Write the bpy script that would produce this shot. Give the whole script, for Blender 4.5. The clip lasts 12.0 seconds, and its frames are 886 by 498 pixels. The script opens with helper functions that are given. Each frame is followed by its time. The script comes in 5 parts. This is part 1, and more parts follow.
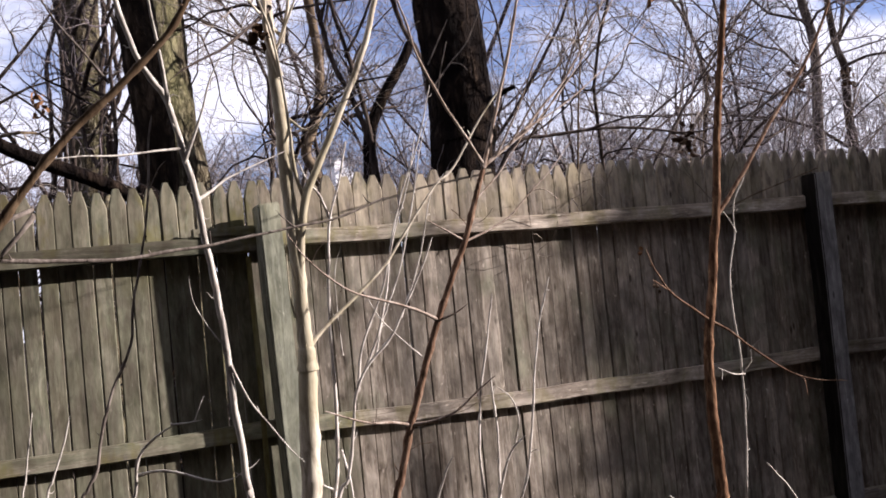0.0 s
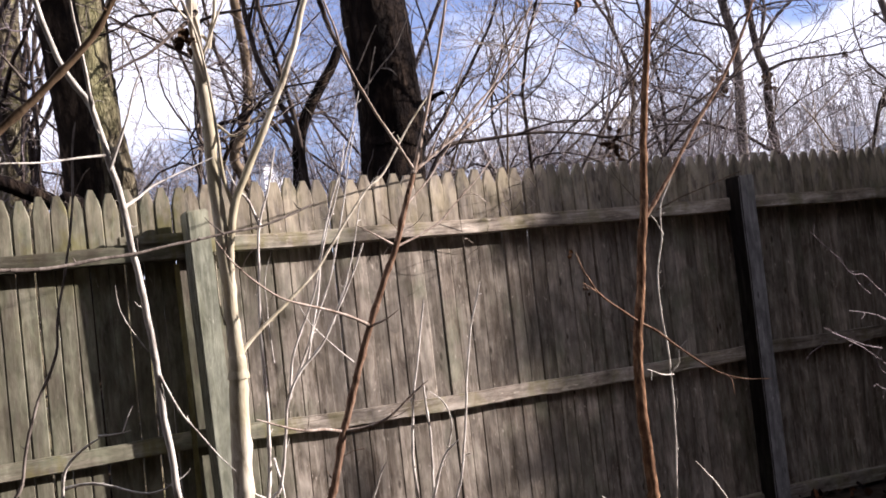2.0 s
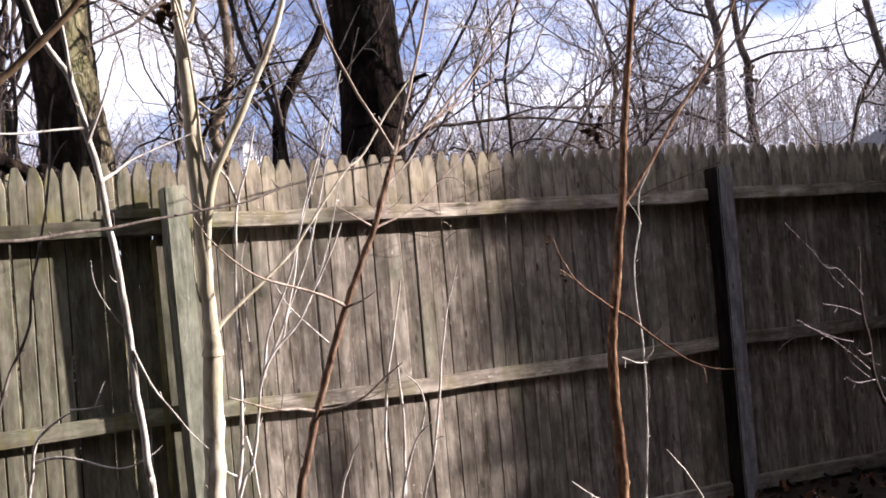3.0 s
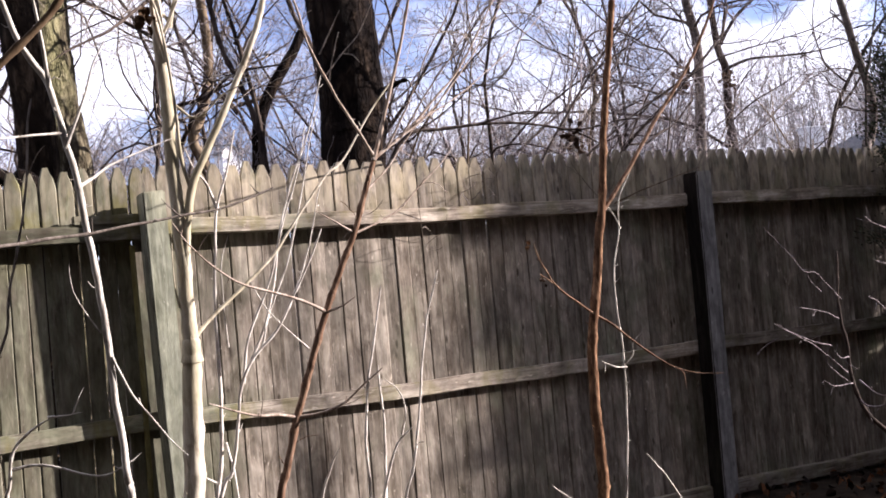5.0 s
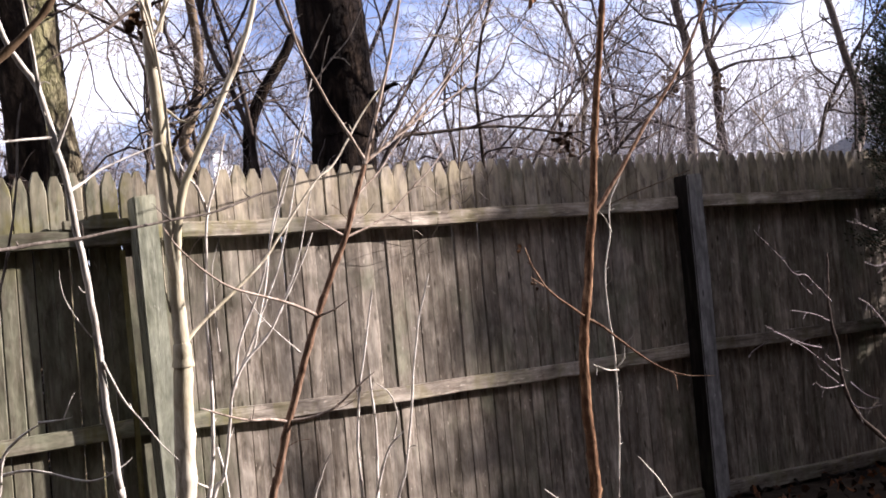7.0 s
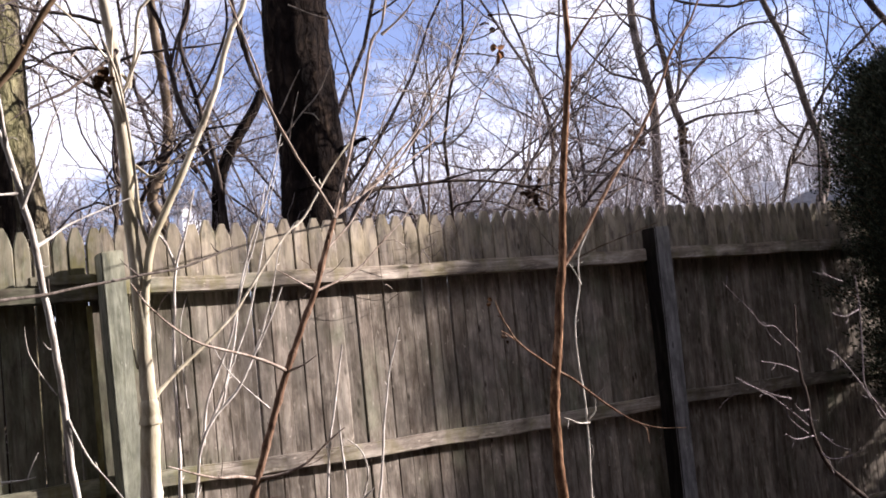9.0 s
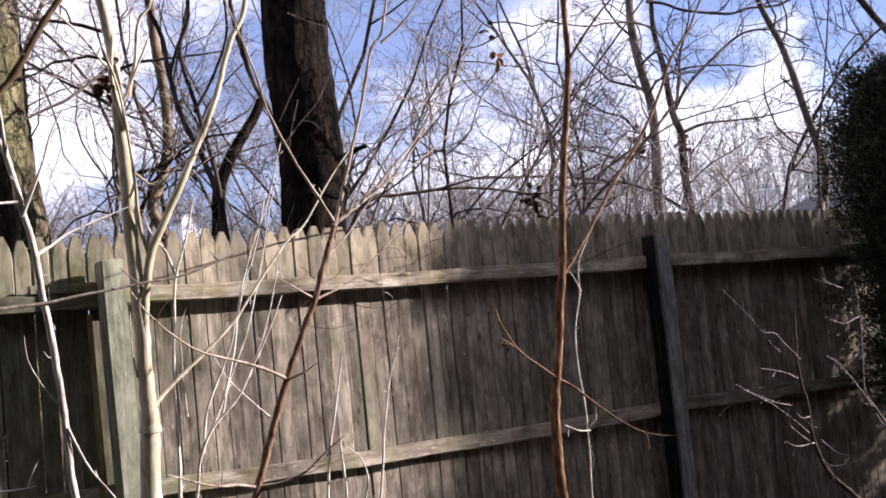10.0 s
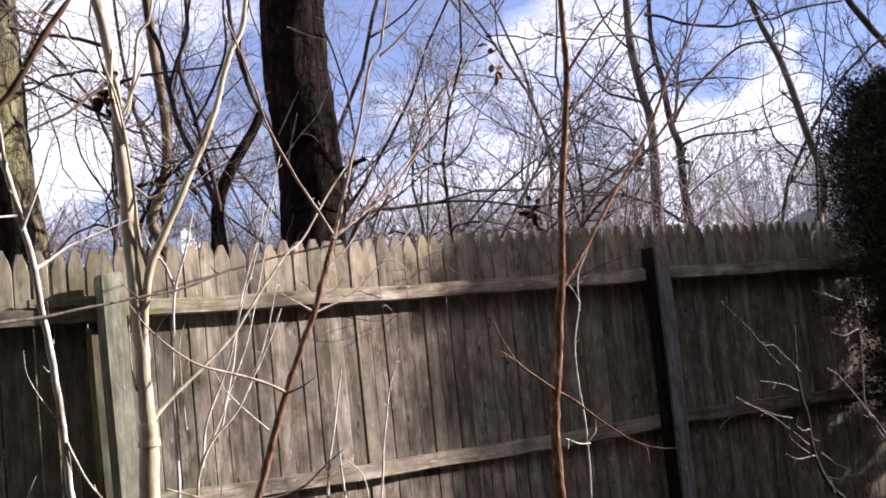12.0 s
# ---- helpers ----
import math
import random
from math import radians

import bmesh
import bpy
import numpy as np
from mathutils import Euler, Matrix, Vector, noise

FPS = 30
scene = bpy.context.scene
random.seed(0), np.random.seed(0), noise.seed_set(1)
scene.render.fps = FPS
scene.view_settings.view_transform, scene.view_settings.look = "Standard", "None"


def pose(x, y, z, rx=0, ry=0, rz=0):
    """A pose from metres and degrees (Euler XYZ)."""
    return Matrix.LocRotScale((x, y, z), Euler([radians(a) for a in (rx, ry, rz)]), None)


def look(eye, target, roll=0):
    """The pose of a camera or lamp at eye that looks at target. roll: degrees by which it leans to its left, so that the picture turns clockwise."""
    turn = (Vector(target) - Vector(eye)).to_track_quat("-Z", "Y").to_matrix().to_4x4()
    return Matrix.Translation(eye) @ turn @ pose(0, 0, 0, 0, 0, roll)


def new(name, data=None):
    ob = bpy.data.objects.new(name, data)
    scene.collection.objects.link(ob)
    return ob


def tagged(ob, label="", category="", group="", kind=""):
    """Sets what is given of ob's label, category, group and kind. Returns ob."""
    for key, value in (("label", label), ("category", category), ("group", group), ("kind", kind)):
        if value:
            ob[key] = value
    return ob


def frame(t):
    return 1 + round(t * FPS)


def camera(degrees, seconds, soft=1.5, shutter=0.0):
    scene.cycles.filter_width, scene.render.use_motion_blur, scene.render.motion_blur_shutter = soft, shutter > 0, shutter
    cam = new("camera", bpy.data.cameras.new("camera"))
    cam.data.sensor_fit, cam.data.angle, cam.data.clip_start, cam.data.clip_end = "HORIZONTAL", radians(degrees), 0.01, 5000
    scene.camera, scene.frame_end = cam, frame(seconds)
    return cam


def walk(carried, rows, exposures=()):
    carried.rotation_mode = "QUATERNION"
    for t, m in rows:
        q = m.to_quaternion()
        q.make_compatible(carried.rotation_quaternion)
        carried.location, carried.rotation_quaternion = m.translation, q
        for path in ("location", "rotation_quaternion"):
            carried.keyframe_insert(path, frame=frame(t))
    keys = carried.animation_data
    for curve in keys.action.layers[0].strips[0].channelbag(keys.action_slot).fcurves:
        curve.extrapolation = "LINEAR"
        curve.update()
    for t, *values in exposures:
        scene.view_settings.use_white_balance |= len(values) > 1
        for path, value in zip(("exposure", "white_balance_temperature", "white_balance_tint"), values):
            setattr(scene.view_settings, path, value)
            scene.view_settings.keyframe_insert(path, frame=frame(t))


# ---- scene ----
# The lens, the path and the light
CAM_Z = 1.40
EYE = (0.0, 0.0, CAM_Z)
cam = camera(44.0, 12.0, soft=1.75)
TURNS = [
    (0.0, 92.716, 5.631, -22.959),
    (0.3, 94.385, 5.632, -23.676),
    (0.5, 93.870, 5.576, -23.521),
    (0.7, 93.958, 5.764, -23.583),
    (1.0, 95.169, 5.934, -23.459),
    (1.2, 94.838, 6.133, -23.446),
    (1.3, 93.379, 6.234, -23.553),
    (1.5, 92.755, 6.282, -24.509),
    (1.7, 92.324, 6.317, -25.432),
    (2.0, 92.605, 6.416, -26.542),
    (2.2, 92.371, 6.301, -26.546),
    (2.3, 92.101, 6.202, -26.555),
    (2.5, 90.865, 5.007, -27.105),
    (2.7, 91.449, 4.859, -27.590),
    (3.0, 91.600, 4.909, -27.761),
    (3.2, 91.497, 4.958, -27.893),
    (5.0, 91.774, 5.057, -28.793),
    (5.5, 91.825, 5.010, -28.918),
    (6.0, 91.992, 5.072, -29.097),
    (6.5, 92.130, 5.201, -29.247),
    (7.0, 91.922, 5.234, -29.243),
    (7.2, 92.595, 5.384, -30.010),
    (7.3, 93.155, 5.402, -30.920),
    (7.5, 93.891, 5.608, -30.947),
    (7.7, 94.182, 5.693, -30.869),
    (9.5, 94.711, 5.731, -30.793),
    (10.0, 94.976, 5.802, -30.791),
    (10.5, 95.102, 5.802, -30.796),
    (11.0, 95.280, 5.850, -30.810),
    (11.5, 95.515, 5.902, -30.826),
    (12.0, 95.648, 5.926, -30.816),
]
walk(cam, [(t, pose(*EYE, rx, ry, rz)) for t, rx, ry, rz in TURNS], exposures=[(0.0, 1.36, 6200, 22), (3.0, 1.82, 6170, 22), (6.0, 1.88, 6170, 22), (12.0, 1.69, 6180, 22)])

SUN_AZ, SUN_EL = radians(110), radians(20)      # clockwise from +y, above the ground
to_sun = Vector((math.sin(SUN_AZ) * math.cos(SUN_EL), math.cos(SUN_AZ) * math.cos(SUN_EL), math.sin(SUN_EL)))
sun_data = bpy.data.lights.new("sun", "SUN")
sun_data.energy, sun_data.angle, sun_data.color = 5.0, radians(0.6), (1.0, 0.93, 0.82)
sun = new("sun", sun_data)
sun.matrix_world = look(to_sun * 60, (0, 0, 0))

world = bpy.data.worlds.new("sky")
scene.world = world
world.use_nodes = True
wn, wl = world.node_tree.nodes, world.node_tree.links
wn.clear()
sky = wn.new("ShaderNodeTexSky")
sky.sky_type, sky.sun_disc, sky.sun_elevation, sky.sun_rotation = "NISHITA", False, SUN_EL, SUN_AZ
sky.ozone_density, sky.dust_density = 5.0, 0.3
coords = wn.new("ShaderNodeTexCoord")
stretch = wn.new("ShaderNodeMapping")
stretch.inputs["Scale"].default_value = (1.0, 1.0, 2.6)
stretch.inputs["Location"].default_value = (0.35, 0.1, 0.3)
cloud = wn.new("ShaderNodeTexNoise")
cloud.inputs["Scale"].default_value, cloud.inputs["Detail"].default_value, cloud.inputs["Roughness"].default_value = 2.1, 8.0, 0.60
cover = wn.new("ShaderNodeMapRange")
cover.inputs["From Min"].default_value, cover.inputs["From Max"].default_value = 0.42, 0.56
cover.inputs["To Min"].default_value = 0.13
both = wn.new("ShaderNodeMix")
both.data_type = "RGBA"
both.inputs["B"].default_value = (8.7, 8.95, 9.5, 1)
back = wn.new("ShaderNodeBackground")
back.inputs["Strength"].default_value = 0.052
out = wn.new("ShaderNodeOutputWorld")
wl.new(coords.outputs["Generated"], stretch.inputs["Vector"])
wl.new(stretch.outputs["Vector"], cloud.inputs["Vector"])
heap = cloud.outputs["Fac"]
for way, near, far_, gain in (  # where the larger clouds and clearings stand
        ((0.715, 0.673, 0.191), 1.5, 6.5, 0.17),
        ((0.213, 0.942, 0.259), 1.5, 7, 0.22),
        ((0.614, 0.751, 0.244), 1.5, 5, 0.08),
        ((0.434, 0.845, 0.314), 2, 4, -0.03),
        ((0.699, 0.670, 0.251), 1, 4, -0.16),
        ((0.267, 0.922, 0.281), 1, 3.5, -0.1),
        ((0.770, 0.592, 0.236), 1, 5, -0.08)):
    turn_, ease, total = wn.new("ShaderNodeVectorMath"), wn.new("ShaderNodeMapRange"), wn.new("ShaderNodeMath")
    turn_.operation, ease.interpolation_type, total.operation = "DOT_PRODUCT", "SMOOTHSTEP", "ADD"
    turn_.inputs[1].default_value = way
    ease.inputs["From Min"].default_value, ease.inputs["From Max"].default_value = math.cos(radians(far_)), math.cos(radians(near))
    ease.inputs["To Max"].default_value = gain
    wl.new(coords.outputs["Generated"], turn_.inputs[0])
    wl.new(turn_.outputs["Value"], ease.inputs["Value"])
    wl.new(heap, total.inputs[0])
    wl.new(ease.outputs["Result"], total.inputs[1])
    heap = total.outputs[0]
wl.new(heap, cover.inputs["Value"])
wl.new(cover.outputs["Result"], both.inputs["Factor"])
deep = wn.new("ShaderNodeMix")
deep.data_type, deep.blend_type = "RGBA", "MULTIPLY"
deep.inputs["Factor"].default_value, deep.inputs["B"].default_value = 1.0, (1.06, 0.94, 1.06, 1)
wl.new(sky.outputs["Color"], deep.inputs["A"])
wl.new(deep.outputs["Result"], both.inputs["A"])
wl.new(both.outputs["Result"], back.inputs["Color"])
wl.new(back.outputs["Background"], out.inputs["Surface"])


# ---- materials ----
class Nodes:
    """A short way to write node materials."""

    def __init__(self, name):
        self.m = bpy.data.materials.new(name)
        self.m.use_nodes = True
        self.t = self.m.node_tree
        self.t.nodes.clear()
        self.bsdf = self.t.nodes.new("ShaderNodeBsdfPrincipled")
        o = self.t.nodes.new("ShaderNodeOutputMaterial")
        self.t.links.new(self.bsdf.outputs[0], o.inputs[0])

    def add(self, kind):
        return self.t.nodes.new("ShaderNode" + kind)

    def put(self, socket, value):
        if hasattr(value, "is_output"):
            self.t.links.new(value, socket)
        else:
            socket.default_value = value

    def local(self):
        """Coordinates of the object, shifted by its random number."""
        c, i, v = self.add("TexCoord"), self.add("ObjectInfo"), self.add("VectorMath")
        v.operation = "MULTIPLY_ADD"
        self.put(v.inputs[0], i.outputs["Random"])
        v.inputs[1].default_value = (17.3, 9.1, 31.7)
        self.put(v.inputs[2], c.outputs["Object"])
        return v.outputs[0]

    def place(self):
        return self.add("NewGeometry").outputs["Position"]

    def rand(self):
        return self.add("ObjectInfo").outputs["Random"]

    def island(self):
        return self.add("NewGeometry").outputs["Random Per Island"]

    def noise(self, where, scale, detail=4.0, rough=0.55, warp=0.0):
        m, n = self.add("Mapping"), self.add("TexNoise")
        self.put(m.inputs["Vector"], where)
        m.inputs["Scale"].default_value = scale if isinstance(scale, tuple) else (scale,) * 3
        self.put(n.inputs["Vector"], m.outputs[0])
        n.inputs["Scale"].default_value, n.inputs["Detail"].default_value = 1.0, detail
        n.inputs["Roughness"].default_value, n.inputs["Distortion"].default_value = rough, warp
        return n.outputs["Fac"]

    def warped(self, where, amount):
        t, v = self.add("TexNoise"), self.add("VectorMath")
        self.put(t.inputs["Vector"], where)
        t.inputs["Scale"].default_value = 7.0
        v.operation = "MULTIPLY_ADD"
        self.put(v.inputs[0], t.outputs["Color"])
        v.inputs[1].default_value = (amount,) * 3
        self.put(v.inputs[2], where)
        return v.outputs[0]

    def cells(self, where, scale):
        m, n = self.add("Mapping"), self.add("TexVoronoi")
        self.put(m.inputs["Vector"], where)
        m.inputs["Scale"].default_value = scale
        self.put(n.inputs["Vector"], m.outputs[0])
        n.inputs["Scale"].default_value = 1.0
        return n.outputs["Distance"]

    def span(self, value, a, b, c=0.0, d=1.0):
        r = self.add("MapRange")
        self.put(r.inputs["Value"], value)
        for k, x in zip(("From Min", "From Max", "To Min", "To Max"), (a, b, c, d)):
            r.inputs[k].default_value = x
        return r.outputs[0]

    def ramp(self, value, *stops):
        r = self.add("ValToRGB")
        self.put(r.inputs[0], value)
        e = r.color_ramp.elements
        while len(e) < len(stops):
            e.new(0.5)
        for k, (p, col) in zip(e, stops):
            k.position, k.color = p, (*col, 1)
        return r.outputs[0]

    def mix(self, fac, a, b, how="MIX"):
        x = self.add("Mix")
        x.data_type, x.blend_type = "RGBA", how
        self.put(x.inputs["Factor"], fac)
        for k, v in (("A", a), ("B", b)):
            self.put(x.inputs[k], (*v, 1) if isinstance(v, tuple) else v)
        return x.outputs["Result"]

    def math(self, how, a, b=0.0):
        x = self.add("Math")
        x.operation = how
        self.put(x.inputs[0], a)
        self.put(x.inputs[1], b)
        return x.outputs[0]

    def grey(self, value):
        c = self.add("CombineColor")
        for k in c.inputs:
            self.put(k, value)
        return c.outputs[0]

    def done(self, colour, rough=0.85, bump=None, depth=0.002, spec=0.25):
        self.put(self.bsdf.inputs["Base Color"], (*colour, 1) if isinstance(colour, tuple) else colour)
        self.put(self.bsdf.inputs["Roughness"], rough)
        self.bsdf.inputs["Specular IOR Level"].default_value = spec
        if bump is not None:
            b = self.add("Bump")
            b.inputs["Strength"].default_value, b.inputs["Distance"].default_value = 1.0, depth
            self.put(b.inputs["Height"], bump)
            self.put(self.bsdf.inputs["Normal"], b.outputs[0])
        return self.m


def weathered_wood(name, grain_scale, tones, algae, knots=1.0, mossy=0.15):
    """Grey cedar: long grain, dark checks, knots, chips, patches of green algae and bleached wood."""
    n = Nodes(name)
    w, p = n.local(), n.place()
    across = [k > 8 for k in grain_scale]

    def along(wide, long):
        return tuple(wide if k else long for k in across)

    grain = n.noise(w, grain_scale, 6.0, 0.65, 0.4)
    fine = n.noise(w, tuple(k * 3.2 for k in grain_scale), 4.0, 0.6)
    mottle = n.noise(w, along(19.0, 5.0), 6.0, 0.62, 0.8)
    both_ = n.math("ADD", n.math("ADD", n.math("MULTIPLY", grain, 0.36), n.math("MULTIPLY", fine, 0.12)), n.math("MULTIPLY", mottle, 0.52))
    col = n.ramp(both_, (0.33, tones[0]), (0.42, tones[1]), (0.50, tones[2]), (0.61, tones[3]))
    knot_d = n.cells(w, tuple(4.6 if k < 8 else (0.6 if i == 1 else 13.0) for i, k in enumerate(grain_scale)))
    col = n.mix(n.span(knot_d, 0.14, 0.22, 0.30 * knots, 0.0), col, tones[3])
    col = n.mix(n.span(knot_d, 0.05, 0.12, 0.85 * knots, 0.0), col, tones[0])
    check = n.noise(w, along(120.0, 2.6), 3.0, 0.5, 0.3)
    col = n.mix(n.span(check, 0.63, 0.72, 0.0, 0.34), col, tones[0])
    bleach = n.noise(w, along(44.0, 5.0), 5.0, 0.7, 0.8)
    col = n.mix(n.span(bleach, 0.54, 0.66, 0.0, 0.6), col, tuple(k * 1.3 for k in tones[3]))
    chip = n.noise(w, along(75.0, 24.0), 3.0, 0.5, 0.6)
    col = n.mix(n.span(chip, 0.67, 0.73, 0.0, 0.8), col, tuple(k * 1.55 for k in tones[3]))
    stain = n.noise(p, (7.0, 7.0, 2.2), 5.0, 0.65, 0.5)
    col = n.mix(n.span(stain, 0.54, 0.70, 0.0, 0.45), col, (tones[1][0] * 0.66, tones[1][1] * 0.54, tones[1][2] * 0.50))
    cloudy = n.noise(n.warped(w, 0.04), along(17.0, 9.0), 4.0, 0.6, 0.6)      # soft stains a hand's width across
    col = n.mix(1.0, col, n.grey(n.span(cloudy, 0.34, 0.66, 0.68, 1.22)), "MULTIPLY")
    blotch = n.noise(p, (4.0, 4.0, 2.6), 4.0, 0.6)
    side_ = n.add("SeparateXYZ")
    n.put(side_.inputs[0], p)
    growth = n.math("ADD", blotch, n.span(side_.outputs[0], 0.75, 1.6, 0.36, -0.02))    # more of it on the left bay
    col = n.mix(n.math("MULTIPLY", n.span(growth, 0.50, 0.70, 0.0, algae), n.span(mottle, 0.36, 0.58, 0.5, 1.0)), col, n.ramp(n.noise(n.warped(w, 0.05), along(24.0, 7.0), 5.0, 0.65, 0.6), (0.36, (0.050, 0.056, 0.034)), (0.50, (0.118, 0.132, 0.082)), (0.64, (0.215, 0.225, 0.150))))
    tops = n.noise(w, along(26.0, 9.0), 4.0, 0.6)
    worn = n.math("MULTIPLY", n.span(side_.outputs[2], 1.70, 1.86), n.span(tops, 0.38, 0.58))     # tops bleached by weather
    col = n.mix(n.math("MULTIPLY", worn, n.span(side_.outputs[0], 0.6, 1.5, 0.2, 0.62)), col, tuple(k * f for k, f in zip(tones[3], (1.42, 1.38, 1.20))))
    lichen = n.math("MULTIPLY", n.span(n.noise(p, (9.0, 9.0, 5.0), 4.0, 0.6), 0.50, 0.62), n.span(side_.outputs[2], 1.55, 1.80, mossy, 1.0))
    col = n.mix(n.math("MULTIPLY", n.math("MULTIPLY", lichen, algae * 0.9), n.span(side_.outputs[0], 0.9, 1.7, 1.0, 0.3 + 0.3 * mossy)), col, (0.155, 0.140, 0.048))
    damp = n.noise(p, (9.0, 9.0, 1.3), 5.0, 0.6)
    # damp streaks, deepened on the left bay to paint its half shade
    wet_and_shade = n.math("ADD", damp, n.span(side_.outputs[0], 0.5, 1.15, 0.22, 0.0))
    col = n.mix(n.span(wet_and_shade, 0.57, 0.73, 0.0, 0.42), col, tones[0])
    col = n.mix(1.0, col, n.grey(n.span(n.rand(), 0, 1, 0.62, 1.20)), "MULTIPLY")
    return n.done(col, n.span(both_, 0.3, 0.7, 0.98, 0.85), both_, 0.004, 0.08)


CEDAR = ((0.038, 0.028, 0.020), (0.134, 0.111, 0.088), (0.226, 0.193, 0.157), (0.345, 0.304, 0.252))
m_picket = weathered_wood("weathered_cedar", (34.0, 34.0, 1.6), CEDAR, 0.74)
m_rail = weathered_wood("weathered_rail", (2.0, 55.0, 55.0), tuple(tuple(min(1, c * 1.2) for c in k) for k in CEDAR), 0.8, 0.0, 0.9)
# black tone that paints the shaded side of one post
m_postshade = weathered_wood("post_shade_black", (48.0, 48.0, 2.0), ((0.003, 0.002, 0.002), (0.008, 0.006, 0.005), (0.014, 0.011, 0.010), (0.028, 0.023, 0.021)), 0.1)
m_batten = weathered_wood("yellow_green_batten", (48.0, 48.0, 2.0), ((0.03, 0.024, 0.008), (0.11, 0.088, 0.03), (0.19, 0.155, 0.055), (0.27, 0.23, 0.09)), 0.5)
m_post = weathered_wood("weathered_post", (48.0, 48.0, 2.0), ((0.042, 0.042, 0.032), (0.138, 0.140, 0.108), (0.220, 0.222, 0.176), (0.32, 0.320, 0.262)), 0.42)
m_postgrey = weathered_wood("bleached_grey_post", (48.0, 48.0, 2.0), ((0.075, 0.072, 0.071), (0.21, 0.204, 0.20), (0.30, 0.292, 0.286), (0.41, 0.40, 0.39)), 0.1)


def bark(name, dark, mid, light, scale=(26.0, 26.0, 5.0), depth=0.004, moss=None, plates=None):
    n = Nodes(name)
    p = n.place()
    ridges = n.noise(p, scale, 6.0, 0.65, 0.8)
    patch = n.noise(p, 4.0, 4.0, 0.6)
    col = n.ramp(ridges, (0.36, dark), (0.50, mid), (0.63, light))
    if plates:      # blocks of old bark, parted by dark cracks
        gap = n.cells(n.warped(p, 0.05), plates)
        col = n.mix(n.span(gap, 0.42, 0.70, 0.0, 0.9), col, dark)
        ridges = n.math("SUBTRACT", ridges, n.math("MULTIPLY", gap, 0.6))
    col = n.mix(n.span(patch, 0.42, 0.65, 0.0, 0.5), col, mid)
    if moss:
        col = n.mix(n.span(n.noise(p, (2.5, 2.5, 1.2), 4.0), 0.48, 0.62, 0.0, 0.6), col, moss)
    return n.done(col, 0.95, ridges, depth, 0.06)


m_pale = bark("pale_young_bark", (0.17, 0.15, 0.13), (0.40, 0.37, 0.325), (0.56, 0.53, 0.47), (40.0, 40.0, 12.0), 0.0012)
m_white = bark("white_shoot_bark", (0.23, 0.20, 0.175), (0.50, 0.46, 0.41), (0.66, 0.625, 0.565), (40.0, 40.0, 12.0), 0.0012)
m_tan = bark("tan_young_bark", (0.16, 0.135, 0.095), (0.41, 0.365, 0.285), (0.57, 0.52, 0.42), (36.0, 36.0, 9.0), 0.0015, (0.30, 0.265, 0.165))
m_red = bark("red_young_bark", (0.045, 0.026, 0.016), (0.135, 0.080, 0.052), (0.25, 0.170, 0.118), (50.0, 50.0, 14.0), 0.001)
m_darkred = bark("dark_red_bark", (0.030, 0.016, 0.009), (0.105, 0.056, 0.032), (0.25, 0.15, 0.088), (50.0, 50.0, 14.0), 0.001)
m_redpale = bark("red_pale_bark", (0.16, 0.115, 0.085), (0.29, 0.23, 0.185), (0.41, 0.35, 0.30), (50.0, 50.0, 14.0), 0.001)
m_brown = bark("brown_bark", (0.04, 0.026, 0.015), (0.09, 0.06, 0.036), (0.15, 0.105, 0.065), (40.0, 40.0, 12.0), 0.002)
m_greyt = bark("grey_twig_bark", (0.05, 0.041, 0.034), (0.12, 0.10, 0.085), (0.21, 0.18, 0.155), (40.0, 40.0, 14.0), 0.001)
m_twiglilac = bark("lilac_grey_twig_bark", (0.05, 0.04, 0.043), (0.15, 0.125, 0.13), (0.28, 0.245, 0.25), (40.0, 40.0, 14.0), 0.001)
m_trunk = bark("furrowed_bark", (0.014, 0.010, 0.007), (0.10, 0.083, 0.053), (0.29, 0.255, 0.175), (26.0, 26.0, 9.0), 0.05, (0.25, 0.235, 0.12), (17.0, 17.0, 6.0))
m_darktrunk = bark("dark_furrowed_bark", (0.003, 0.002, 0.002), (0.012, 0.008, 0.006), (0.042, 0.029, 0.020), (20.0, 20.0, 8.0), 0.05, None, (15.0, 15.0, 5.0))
m_shadebark = bark("shaded_furrowed_bark", (0.006, 0.004, 0.003), (0.030, 0.021, 0.014), (0.085, 0.060, 0.040), (22.0, 22.0, 8.0), 0.05, None, (15.0, 15.0, 5.0))
m_limb = bark("limb_bark", (0.016, 0.012, 0.011), (0.045, 0.034, 0.029), (0.10, 0.08, 0.066), (20.0, 20.0, 5.0), 0.004)
m_limbgrey = bark("grey_limb_bark", (0.04, 0.032, 0.028), (0.11, 0.09, 0.078), (0.20, 0.17, 0.15), (24.0, 24.0, 7.0), 0.006)
m_limbpale = bark("pale_limb_bark", (0.05, 0.036, 0.024), (0.13, 0.095, 0.062), (0.22, 0.17, 0.12), (20.0, 20.0, 5.0), 0.004)


def twig_material(name, dark, light):
    n = Nodes(name)
    return n.done(n.ramp(n.island(), (0.0, dark), (1.0, light)), 0.85, None, 0, 0.12)


m_twig = twig_material("dark_twigs", (0.060, 0.048, 0.052), (0.245, 0.208, 0.205))
m_twigpale = twig_material("pale_twigs", (0.085, 0.067, 0.055), (0.29, 0.245, 0.20))
m_fartwig = twig_material("far_twigs", (0.10, 0.09, 0.095), (0.23, 0.21, 0.215))


def leaf_material(name, a, b, c, rough=0.7):
    n = Nodes(name)
    return n.done(n.ramp(n.island(), (0.0, a), (0.6, b), (1.0, c)), rough, None, 0, 0.1)


